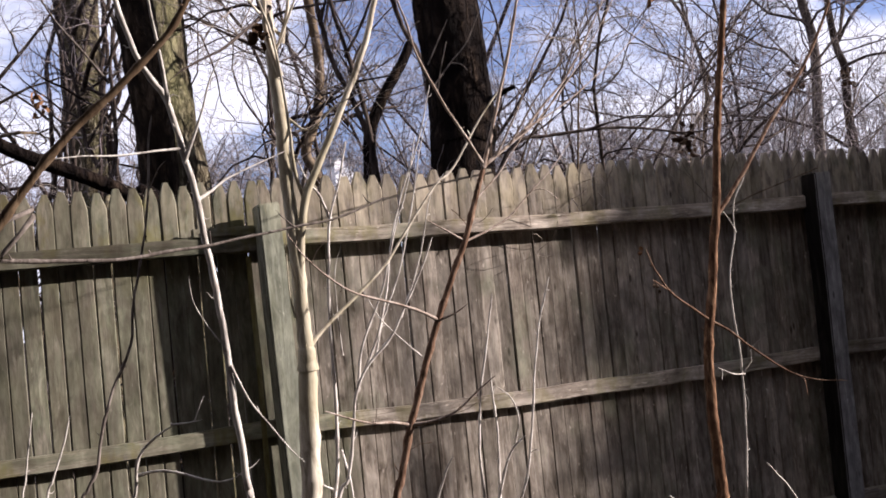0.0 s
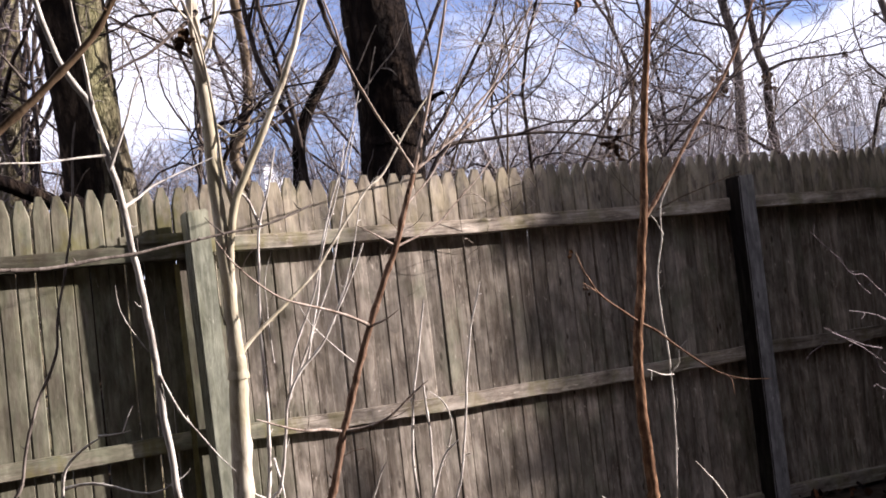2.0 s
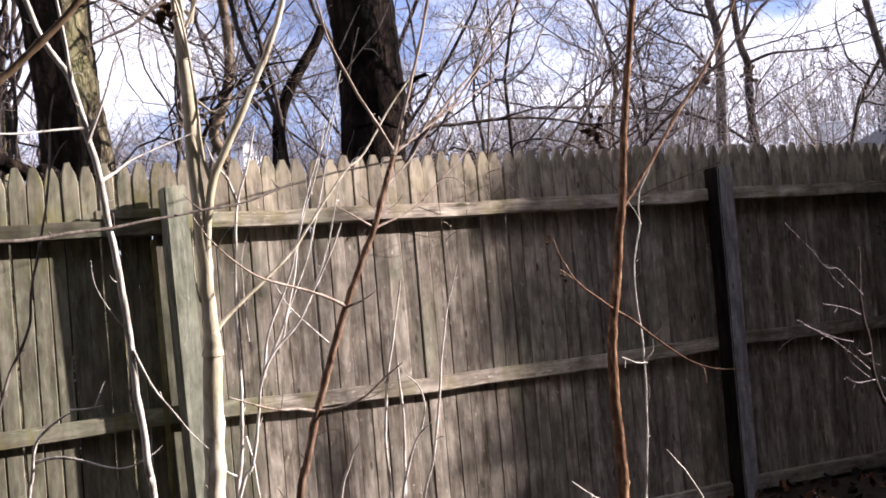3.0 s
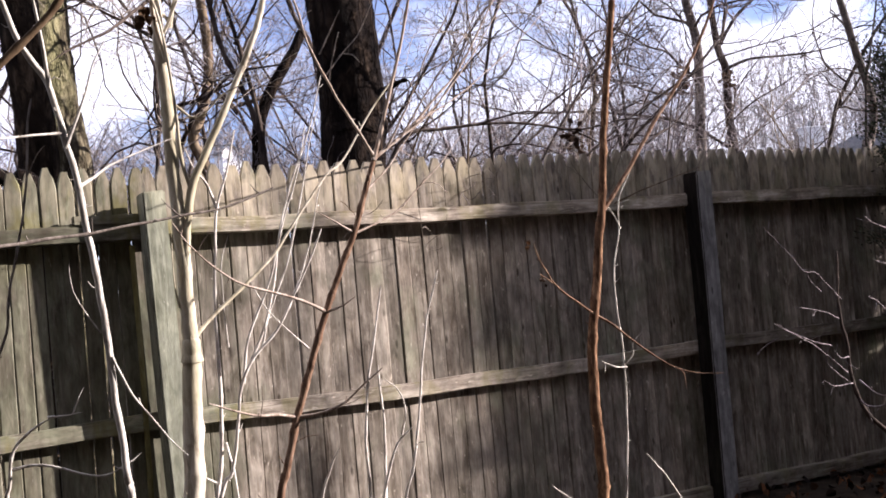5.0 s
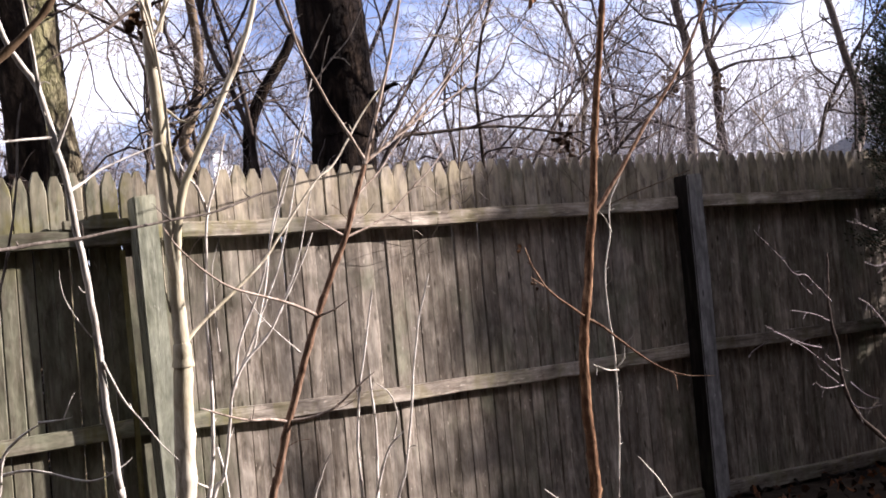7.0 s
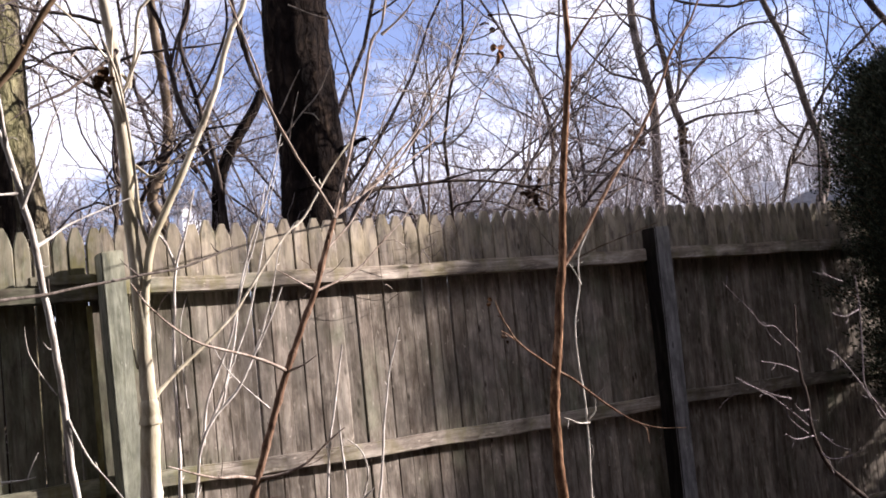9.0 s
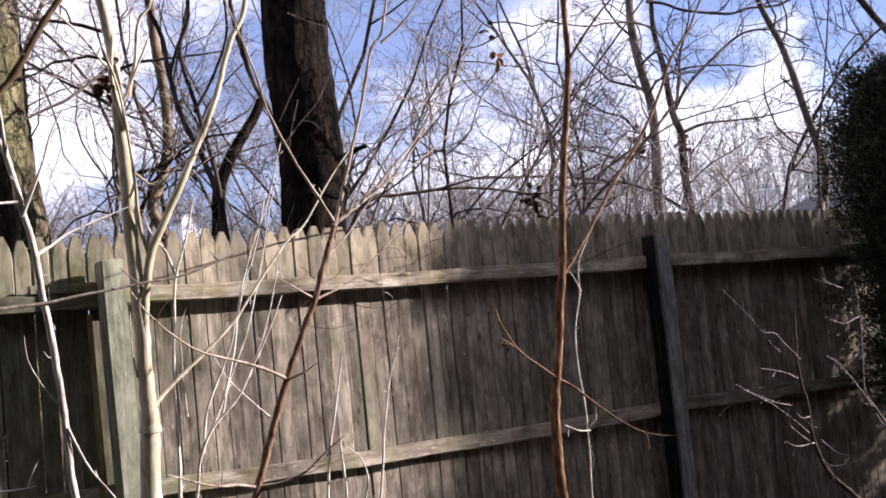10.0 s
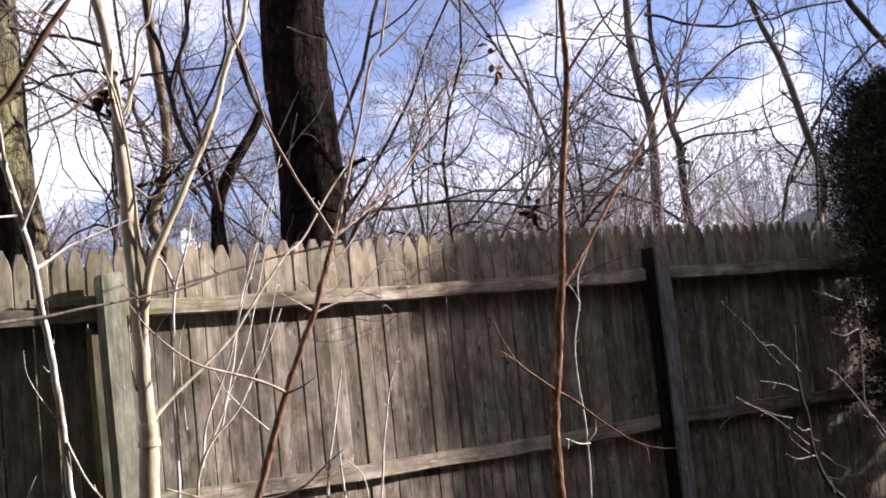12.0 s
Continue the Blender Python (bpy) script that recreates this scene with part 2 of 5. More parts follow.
m_needle = leaf_material("evergreen_foliage", (0.010, 0.013, 0.008), (0.030, 0.036, 0.021), (0.095, 0.100, 0.062))
m_deadleaf = leaf_material("dead_leaves", (0.07, 0.035, 0.018), (0.20, 0.10, 0.045), (0.36, 0.21, 0.10), 0.8)
m_litter = leaf_material("leaf_litter", (0.006, 0.004, 0.003), (0.015, 0.009, 0.006), (0.11, 0.045, 0.019), 0.8)
m_brownleaf = leaf_material("brown_dry_leaves", (0.035, 0.02, 0.011), (0.085, 0.05, 0.026), (0.16, 0.10, 0.05), 0.8)
m_darkleaf = leaf_material("withered_dark_leaves", (0.02, 0.012, 0.008), (0.05, 0.028, 0.016), (0.10, 0.055, 0.03), 0.8)

n = Nodes("leaf_mould")
soil = n.noise(n.place(), 6.0, 6.0, 0.65)
m_ground = n.done(n.ramp(soil, (0.3, (0.008, 0.006, 0.004)), (0.5, (0.022, 0.016, 0.011)), (0.7, (0.050, 0.036, 0.024))), 0.95, soil, 0.02, 0.1)
n = Nodes("painted_siding")
m_siding = n.done(n.ramp(n.noise(n.place(), (2.0, 2.0, 8.0)), (0.3, (0.34, 0.34, 0.345)), (0.7, (0.44, 0.44, 0.44))), 0.6)
n = Nodes("white_painted_boards")
m_shed = n.done(n.ramp(n.noise(n.place(), (3.0, 3.0, 1.0)), (0.3, (0.70, 0.70, 0.72)), (0.7, (0.80, 0.80, 0.81))), 0.6)
n = Nodes("dark_stained_wall")
m_brick = n.done(n.ramp(n.noise(n.place(), (2.0, 2.0, 7.0), 5.0), (0.3, (0.028, 0.021, 0.017)), (0.7, (0.055, 0.041, 0.033))), 0.85)
n = Nodes("roof_shingle")
m_roof = n.done(n.ramp(n.noise(n.place(), (6.0, 6.0, 12.0), 5.0), (0.3, (0.15, 0.15, 0.16)), (0.7, (0.24, 0.24, 0.25))), 0.9)
n = Nodes("dull_metal")
m_metal = n.done(n.ramp(n.noise(n.place(), 9.0), (0.3, (0.10, 0.10, 0.11)), (0.7, (0.2, 0.2, 0.21))), 0.5)


# ---- building blocks ----
def part(name, mesh, material, parent=None, label="", at=None):
    """Links a mesh (or a bmesh, or lists of vertices and faces) as one object under its thing."""
    if isinstance(mesh, Tubes):
        mesh = mesh.mesh(name)
    elif isinstance(mesh, bmesh.types.BMesh):
        bm_, mesh = mesh, bpy.data.meshes.new(name)
        bm_.to_mesh(mesh)
        bm_.free()
    if material and not mesh.materials:
        mesh.materials.append(material)
    ob = new(name, mesh)
    if parent:
        ob.parent = parent
    if at is not None:
        ob.matrix_basis = at
    if label:
        tagged(ob, label)
    return ob


def spline(points, step):
    """A smooth line through the points, cut about every step metres; also the share of the way at each."""
    P = [Vector(p) for p in points]
    P = [P[0] * 2 - P[1]] + P + [P[-1] * 2 - P[-2]]
    line, share = [], []
    n_ = len(P) - 3
    for i in range(n_):
        a, b, c, d = P[i:i + 4]
        k = max(2, int((c - b).length / step))
        for j in range(k):
            t = j / k
            line.append(0.5 * (2 * b + (c - a) * t + (2 * a - 5 * b + 4 * c - d) * t * t + (3 * b - a - 3 * c + d) * t ** 3))
            share.append((i + t) / n_)
    line.append(P[-2])
    share.append(1.0)
    return line, share


class Tubes:
    """Tapered tubes gathered into one mesh."""

    def __init__(self):
        self.v, self.f, self.n = [], [], 0

    def tube(self, line, radii, sides=6, rough=0.0, rng=None, furrow=0.0):
        line = np.array([tuple(p) for p in line], dtype=float)
        radii = np.asarray(radii, dtype=float)
        k = len(line)
        tan = np.gradient(line, axis=0)
        tan /= np.linalg.norm(tan, axis=1, keepdims=True) + 1e-9
        mean = line[-1] - line[0]
        ref = np.array((0.31, 0.95, 0.05)) if abs(mean[2]) > 0.6 * np.linalg.norm(mean) else np.array((0.05, 0.2, 0.98))
        u = np.cross(tan, ref)
        u /= np.linalg.norm(u, axis=1, keepdims=True) + 1e-9
        w = np.cross(tan, u)
        a = np.arange(sides) * 2 * math.pi / sides
        r = np.repeat(radii[:, None], sides, 1)
        if rough:
            r = r * (1 + rough * (rng.random((k, sides)) - 0.5))
        if furrow:      # long ridges of old bark
            for i in range(k):
                for j in range(sides):
                    q = Vector((math.cos(a[j]) * 3.4, math.sin(a[j]) * 3.4, line[i][2] * 1.5))
                    r[i, j] *= 1 + furrow * (abs(noise.noise(q)) * 1.6 - 0.4 + 0.5 * noise.noise(q * 2.7))
        ring = line[:, None, :] + r[:, :, None] * (np.cos(a)[None, :, None] * u[:, None, :] + np.sin(a)[None, :, None] * w[:, None, :])
        self.v.append(ring.reshape(-1, 3))
        base = self.n
        i, j = np.meshgrid(np.arange(k - 1), np.arange(sides), indexing="ij")
        j2 = (j + 1) % sides
        quads = np.stack([base + i * sides + j, base + i * sides + j2, base + (i + 1) * sides + j2, base + (i + 1) * sides + j], -1).reshape(-1, 4)
        self.f.append(quads)
        self.n += k * sides
        return line

    def quads(self, corners):
        """corners: an array (count, 4, 3)."""
        c = len(corners)
        self.v.append(corners.reshape(-1, 3))
        self.f.append(self.n + np.arange(c * 4).reshape(c, 4))
        self.n += c * 4

    def mesh(self, name):
        v = np.concatenate(self.v).astype(np.float32)
        f = np.concatenate(self.f).astype(np.int32)
        m = bpy.data.meshes.new(name)
        m.vertices.add(len(v))
        m.vertices.foreach_set("co", v.ravel())
        m.loops.add(f.size)
        m.loops.foreach_set("vertex_index", f.ravel())
        m.polygons.add(len(f))
        m.polygons.foreach_set("loop_start", np.arange(0, f.size, 4, dtype=np.int32))
        m.polygons.foreach_set("use_smooth", np.ones(len(f), dtype=bool))
        m.update(calc_edges=True)
        m.validate()
        return m


def block(x0, x1, y0, y1, z0, z1, bevel=0.004, cuts=0, wobble=0.0, seed=0):
    """A sawn piece of timber with worn edges, cut along its length and slightly uneven."""
    bm = bmesh.new()
    bmesh.ops.create_cube(bm, size=1)
    for v in bm.verts:
        v.co = Vector(((x0 + x1) / 2 + v.co.x * (x1 - x0), (y0 + y1) / 2 + v.co.y * (y1 - y0), (z0 + z1) / 2 + v.co.z * (z1 - z0)))
    if bevel:
        bmesh.ops.bevel(bm, geom=bm.edges[:], offset=bevel, segments=2, affect="EDGES")
    if cuts:
        axis = max(range(3), key=lambda k: (x1 - x0, y1 - y0, z1 - z0)[k])
        lo, hi = ((x0, x1), (y0, y1), (z0, z1))[axis]
        normal = Vector([1.0 if k == axis else 0.0 for k in range(3)])
        for i in range(1, cuts):
            at = normal * (lo + (hi - lo) * i / cuts)
            bmesh.ops.bisect_plane(bm, geom=bm.verts[:] + bm.edges[:] + bm.faces[:], plane_co=at, plane_no=normal)
        for v in bm.verts:
            q = v.co * 2.3 + Vector((seed * 7.7, 0, 0))
            v.co += Vector((0 if axis == 0 else noise.noise(q), noise.noise(q + Vector((9, 3, 1))), 0 if axis == 2 else noise.noise(q + Vector((2, 8, 5))))) * wobble
    return bm


def thing(name, at, label, category, group=""):
    root = new(name)
    root.empty_display_size = 0.1
    root.matrix_basis = Matrix.Translation(at)
    return tagged(root, label, category, group)


rng = np.random.default_rng(7)


def shoots(name, label, category, stems, material, small=None, down=True, knots=0.25, group="", bulge=0.82, twiglets=0, twig_length=0.13):
    """A sapling, shrub or shoot: tapered stems and branches, each through a few points."""
    first = stems[0][3][0]
    root = thing(name, (first[0], first[1], 0.0), label, category, group)
    back_ = Matrix.Translation((-first[0], -first[1], 0.0))
    for kind, r0, r1, pts in stems:
        pts = list(pts)
        if kind in ("stem", "trunk") and down:
            a, b = Vector(pts[0]), Vector(pts[1])
            slope = (a - b) / max(0.05, b.z - a.z)
            foot = a + Vector((slope.x, slope.y, -1)) * a.z * 0.55
            foot.z = -0.03
            pts = [tuple(foot)] + pts
        elif kind in ("branch", "twig"):
            a, b = Vector(pts[0]), Vector(pts[1])
            pts[0] = tuple(a + (a - b).normalized() * r0)
        big = kind == "trunk"
        line, share = spline(pts, 0.045 if big else 0.022)
        rad = np.array([r0 + (r1 - r0) * s for s in share]) * bulge * (0.72 if kind == "twig" else 0.85 if kind == "branch" else 1.0)
        if kind in ("branch", "twig"):
            rad[:3] *= (1.5, 1.25, 1.08)
        for i in range(len(line)):
            q = Vector(line[i])
            amp = 0.25 * rad[i] if big else 0.10 * rad[i] + 0.0022
            fq = 1.4 if big else 15
            line[i] = q + Vector((noise.noise(q * fq), noise.noise(q * fq + Vector((5, 5, 5))), 0.4 * noise.noise(q * fq + Vector((1, 7, 3))))) * amp
        if not big:
            for i in range(4, len(line) - 3, int(rng.integers(5, 9))):
                rad[i] *= 1 + knots
        rad[-1] *= 0.5
        tb = Tubes()
        tb.tube(line, rad, (30 if r0 > 0.1 else 14) if big else 7, 0.05 if big else 0.07, rng, 0.13 if r0 > 0.1 and big else 0.0)
        if kind in ("stem", "branch") and not big and len(line) > 12:      # buds and short spurs
            for i in range(6, len(line) - 2, int(rng.integers(7, 13))):
                side = Vector(rng.normal(size=3)).normalized()
                p = Vector(line[i])
                ln = float(rng.uniform(0.008, 0.026)) + rad[i]
                tb.tube([p, p + side * ln * 0.6, p + side * ln + Vector((0, 0, ln * 0.4))], [0.0022, 0.0017, 0.0008], 4)
        if twiglets and kind in ("branch", "twig", "stem") and len(line) > 8:
            ramify(rng, tb, tb, line, 0.018 * twig_length, 0.011 * twig_length, max(1, int(twiglets * len(line) / 20)), twig_length, 2 if twiglets > 3 or twig_length > 0.5 else 1, 0.8, 0.03, 0.2, 0.2)
        ob = part(kind, tb, small if small and (kind in ("branch", "twig") or big and len(root.children)) else material, root)
        ob.matrix_basis = back_
    return root


def bend(rng_, p, d, length, n_, wander, up):
    """A line that wanders smoothly from p in the direction d."""
    pts, p, d = [np.array(p, float)], np.array(p, float), np.array(d, float)
    turn = np.zeros(3)
    for _ in range(n_):
        turn = 0.45 * turn + rng_.normal(size=3) * wander * 0.8
        d = d + turn + np.array((0, 0, up))
        d /= np.linalg.norm(d)
        p = p + d * length / n_
        pts.append(p)
    return pts


def ramify(rng_, limbs, twigs, line, r0, r1, count, length, levels, spread=0.9, up=0.05, start=0.25, wander=0.24):
    """Branches, and branches of these, along a line."""
    line = np.array(line)
    n_ = len(line)
    for _ in range(count):
        s = start + (1 - start) * rng_.random() ** 0.8
        i = min(int(s * (n_ - 1)), n_ - 2)
        p = line[i] + (line[i + 1] - line[i]) * rng_.random()
        along = line[i + 1] - line[i]
        along /= np.linalg.norm(along) + 1e-9
        side = rng_.normal(size=3)
        side -= along * (side @ along)
        side /= np.linalg.norm(side) + 1e-9
        d = along * (1 - 0.45 * spread) + side * spread
        d /= np.linalg.norm(d)
        ln = length * (1.15 - 0.65 * s) * rng_.uniform(0.6, 1.25)
        r = min((r0 + (r1 - r0) * s) * 0.66, 0.0028 + ln * 0.0105)
        k = 8 if levels > 1 else 5
        sub = bend(rng_, p, d, ln, k, wander, up)
        radii = np.linspace(r, max(0.0013, r * 0.2), k + 1)
        (limbs if r > 0.008 else twigs).tube(sub, radii, 5 if r > 0.008 else 3)
        if levels > 1:
            ramify(rng_, limbs, twigs, sub, r, radii[-1], int(rng_.integers(6, 10)), ln * 0.55, levels - 1, spread, up, 0.15, wander * 1.1)


# ---- the ground ----
def soil_height(x, y):
    """Slightly uneven, with a bank of leaf mould along the fence."""
    t = min(1, max(0, (y - 2.6) / 1.3)) * min(1, max(0, (8.0 - y) / 2.0))
    return 0.035 * noise.noise(Vector((x * 0.8, y * 0.8, 0))) + 0.15 * t * t * (3 - 2 * t)


bm = bmesh.new()
rows_ = [-3000, -400, -60, -15] + [x * 0.5 for x in range(-16, 33)] + [30, 60, 200, 800, 3000]
cols_ = [-3000, -400, -60, -15] + [y * 0.5 for y in range(-8, 29)] + [30, 60, 200, 800, 3000]
grid = {}
for x in rows_:
    for y in cols_:
        z = soil_height(x, y) if -8 < x < 16 and -4 < y < 14 else 0.0
        grid[x, y] = bm.verts.new((x, y, z - 0.01))
for a, b in zip(rows_, rows_[1:]):
    for c, d in zip(cols_, cols_[1:]):
        bm.faces.new((grid[a, c], grid[b, c], grid[b, d], grid[a, d])).smooth = True
tagged(part("ground", bm, m_ground), "dark bare soil under dead leaves", "ground", kind="structure")

# ---- unseen plain walls, added to hold sky light off the yard ----
tagged(part("wall_south", block(-2.9, 7.6, -1.1, -0.8, -0.05, 8.0, 0.02), m_brick), "added unseen dark wall, blocking sky light", "wall", kind="structure")
bm = block(7.62, 14.0, -1.1, -0.8, -0.05, 8.0, 0.02)
bmesh.ops.rotate(bm, cent=(7.62, -0.95, 0), matrix=Matrix.Rotation(radians(-21), 3, "Z"), verts=bm.verts)
tagged(part("wall_southeast", bm, m_brick), "added unseen dark wall, blocking sky light", "wall", kind="structure")
tagged(part("wall_west", block(-2.9, -2.6, -0.797, 4.2, -0.05, 5.5, 0.02), m_brick), "added unseen dark side wall, blocking sky light", "wall", kind="structure")
tagged(part("wall_east", block(17.0, 17.3, -1.5, 4.15, -0.05, 2.6, 0.02), m_brick), "added unseen low dark wall, blocking sky light", "wall", kind="structure")

# ---- the fence ----
PICKET_Y = 4.413            # back of the pickets; their faces stand at 4.395
RAIL_Y, BAY = 4.335, 2.813
POST_X = 1.094
fence = tagged(thing("stockade_fence", (0, PICKET_Y, 0), "weathered grey cedar stockade fence with pointed pickets", "fence"))
off = Matrix.Translation((0, -PICKET_Y, 0))
for b in range(-2, 4):
    x = POST_X + b * BAY
    lean_ = {0: 0.020, 1: -0.010}.get(b, 0.012 * noise.noise(Vector((b * 3.1, 0.5, 0))))
    bm = block(x - 0.044, x + (0.056 if b == 1 else 0.044), 4.248, 4.358, -0.05, 1.855, 0.006, 14, 0.004, b + 10)
    for v in bm.verts:
        v.co.x += lean_ * (1.85 - v.co.z)
        if v.co.z > 1.8:        # tops sawn slightly askew
            v.co.z += 0.07 * (v.co.x - x)
    post = part("post", bm, m_postgrey if b == 1 else m_post, fence, "post bleached grey in front, its shaded side painted black" if b == 1 else "")
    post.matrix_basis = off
    if b == 1:      # the shade on the west face is painted black
        post.data.materials.append(m_postshade)
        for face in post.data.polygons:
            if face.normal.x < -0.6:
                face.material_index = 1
RAILS = ((1.682, 1.750, 0.010), (0.912, 0.980, 0.017), (0.168, 0.238, 0.010))      # lower edge, upper edge, sag
for b in range(-2, 3):
    x0, x1 = POST_X + b * BAY - 0.03, POST_X + (b + 1) * BAY + 0.03
    for k, (z0, z1, sag) in enumerate(RAILS):
        lift = {(-1, 0): -0.011, (-1, 1): 0.004, (1, 1): 0.012, (1, 0): 0.003}.get((b, k), 0.0)
        bm = block(x0, x1, RAIL_Y + (0.022 if k == 1 else 0.0), PICKET_Y - 0.019, z0, z1, 0.006, 24, 0.007, b * 3 + k)
        for v in bm.verts:
            u = (v.co.x - x0) / (x1 - x0) * 2 - 1
            v.co.z += lift + sag * (u * u - 0.5)
        part("rail", bm, m_rail, fence).matrix_basis = off
# a split end that sticks up from the top rail beside the post
bm = block(0.80, 1.048, 4.330, 4.372, 1.742, 1.778, 0.004, 12, 0.016, 5)
part("rail_splinter", bm, m_rail, fence, "torn dark end of the rail").matrix_basis = off
# a thin yellow-green strip standing beside the post
bm = block(1.006, 1.026, 4.338, 4.352, 0.16, 1.655, 0.003, 14, 0.006, 23)
part("old_batten", bm, m_batten, fence, "thin yellow-green batten").matrix_basis = off


def picket_mesh(k):
    """A pointed picket with a rounded face, its foot at z = 0."""
    r = random.Random(k)
    w, d, top = 0.0348, 0.018, 1.83 + r.uniform(-0.006, 0.006)
    lean = r.uniform(-0.003, 0.003)
    tip = r.uniform(0.28, 0.42)
    skew = r.uniform(-0.12, 0.12) * w
    head = top - r.uniform(0.066, 0.082)
    levels = [(h, w * r.uniform(0.955, 1.0), w * r.uniform(0.955, 1.0), lean * min(1, h)) for h in (0, 0.35, 0.65, 0.9, 1.1, 1.3, 1.5)]
    levels += [(head, w * 0.99, w * 0.99, 0), (top - 0.045, w * r.uniform(0.78, 0.86), w * r.uniform(0.78, 0.86), skew * 0.3),
               (top - 0.012, w * (tip + 0.12), w * (tip + 0.12), skew), (top, w * tip, w * tip, skew)]
    verts, faces = [], []
    for z, h, k_, s in levels:
        verts += [(s - h, 0, z), (s - h, -d * 0.70, z), (s - h * 0.88, -d, z), (s + k_ * 0.88, -d, z), (s + k_, -d * 0.70, z), (s + k_, 0, z)]
    for i in range(len(levels) - 1):
        for j in range(6):
            a, b = i * 6 + j, i * 6 + (j + 1) % 6
            faces.append((a, b, b + 6, a + 6))
    e = (len(levels) - 1) * 6
    faces.append(tuple(range(e, e + 6)))
    m = bpy.data.meshes.new("picket")
    m.from_pydata(verts, [], faces)
    m.materials.append(m_picket)
    m.update()
    return m


# ---- saplings and shoots before the fence ----
white_sapling = shoots("sapling", "pale white-barked leafless sapling before the fence", "sapling", (
    ('stem', 0.0126, 0.0087, [(0.642, 2.946, 0.854), (0.63, 2.941, 0.976), (0.61, 2.937, 1.235), (0.598, 2.932, 1.418), (0.575, 2.929, 1.601), (0.556, 2.925, 1.754), (0.531, 2.923, 1.873), (0.503, 2.92, 2.001), (0.467, 2.921, 2.059), (0.432, 2.92, 2.127), (0.388, 2.92, 2.284), (0.353, 2.918, 2.478)]),
    ('branch', 0.0077, 0.0039, [(0.501, 2.903, 1.997), (0.486, 2.853, 2.088), (0.462, 2.805, 2.193), (0.447, 2.756, 2.265)]),
    ('branch', 0.0046, 0.0020, [(0.534, 2.92, 1.871), (0.449, 2.889, 1.861), (0.36, 2.858, 1.848), (0.274, 2.827, 1.845), (0.19, 2.796, 1.836)]),
    ('branch', 0.0062, 0.0023, [(0.537, 2.92, 1.837), (0.564, 2.898, 1.908), (0.586, 2.876, 1.971), (0.608, 2.854, 2.042), (0.639, 2.832, 2.104)]),
    ('branch', 0.0062, 0.0019, [(0.559, 2.928, 1.731), (0.606, 2.951, 1.758), (0.652, 2.975, 1.79), (0.74, 2.992, 1.829), (0.836, 3.009, 1.867)]),
    ('branch', 0.0046, 0.0018, [(0.612, 2.925, 1.281), (0.65, 2.926, 1.192), (0.697, 2.925, 1.118), (0.745, 2.924, 1.051), (0.788, 2.924, 1.002)]),
    ('twig', 0.0031, 0.0015, [(0.59, 2.948, 1.351), (0.553, 2.935, 1.407), (0.525, 2.922, 1.462), (0.518, 2.905, 1.529)]),
    ('twig', 0.0032, 0.0016, [(0.509, 2.952, 2.007), (0.52, 2.925, 2.017), (0.53, 2.899, 2.005)]),
), m_pale, knots=0.1)
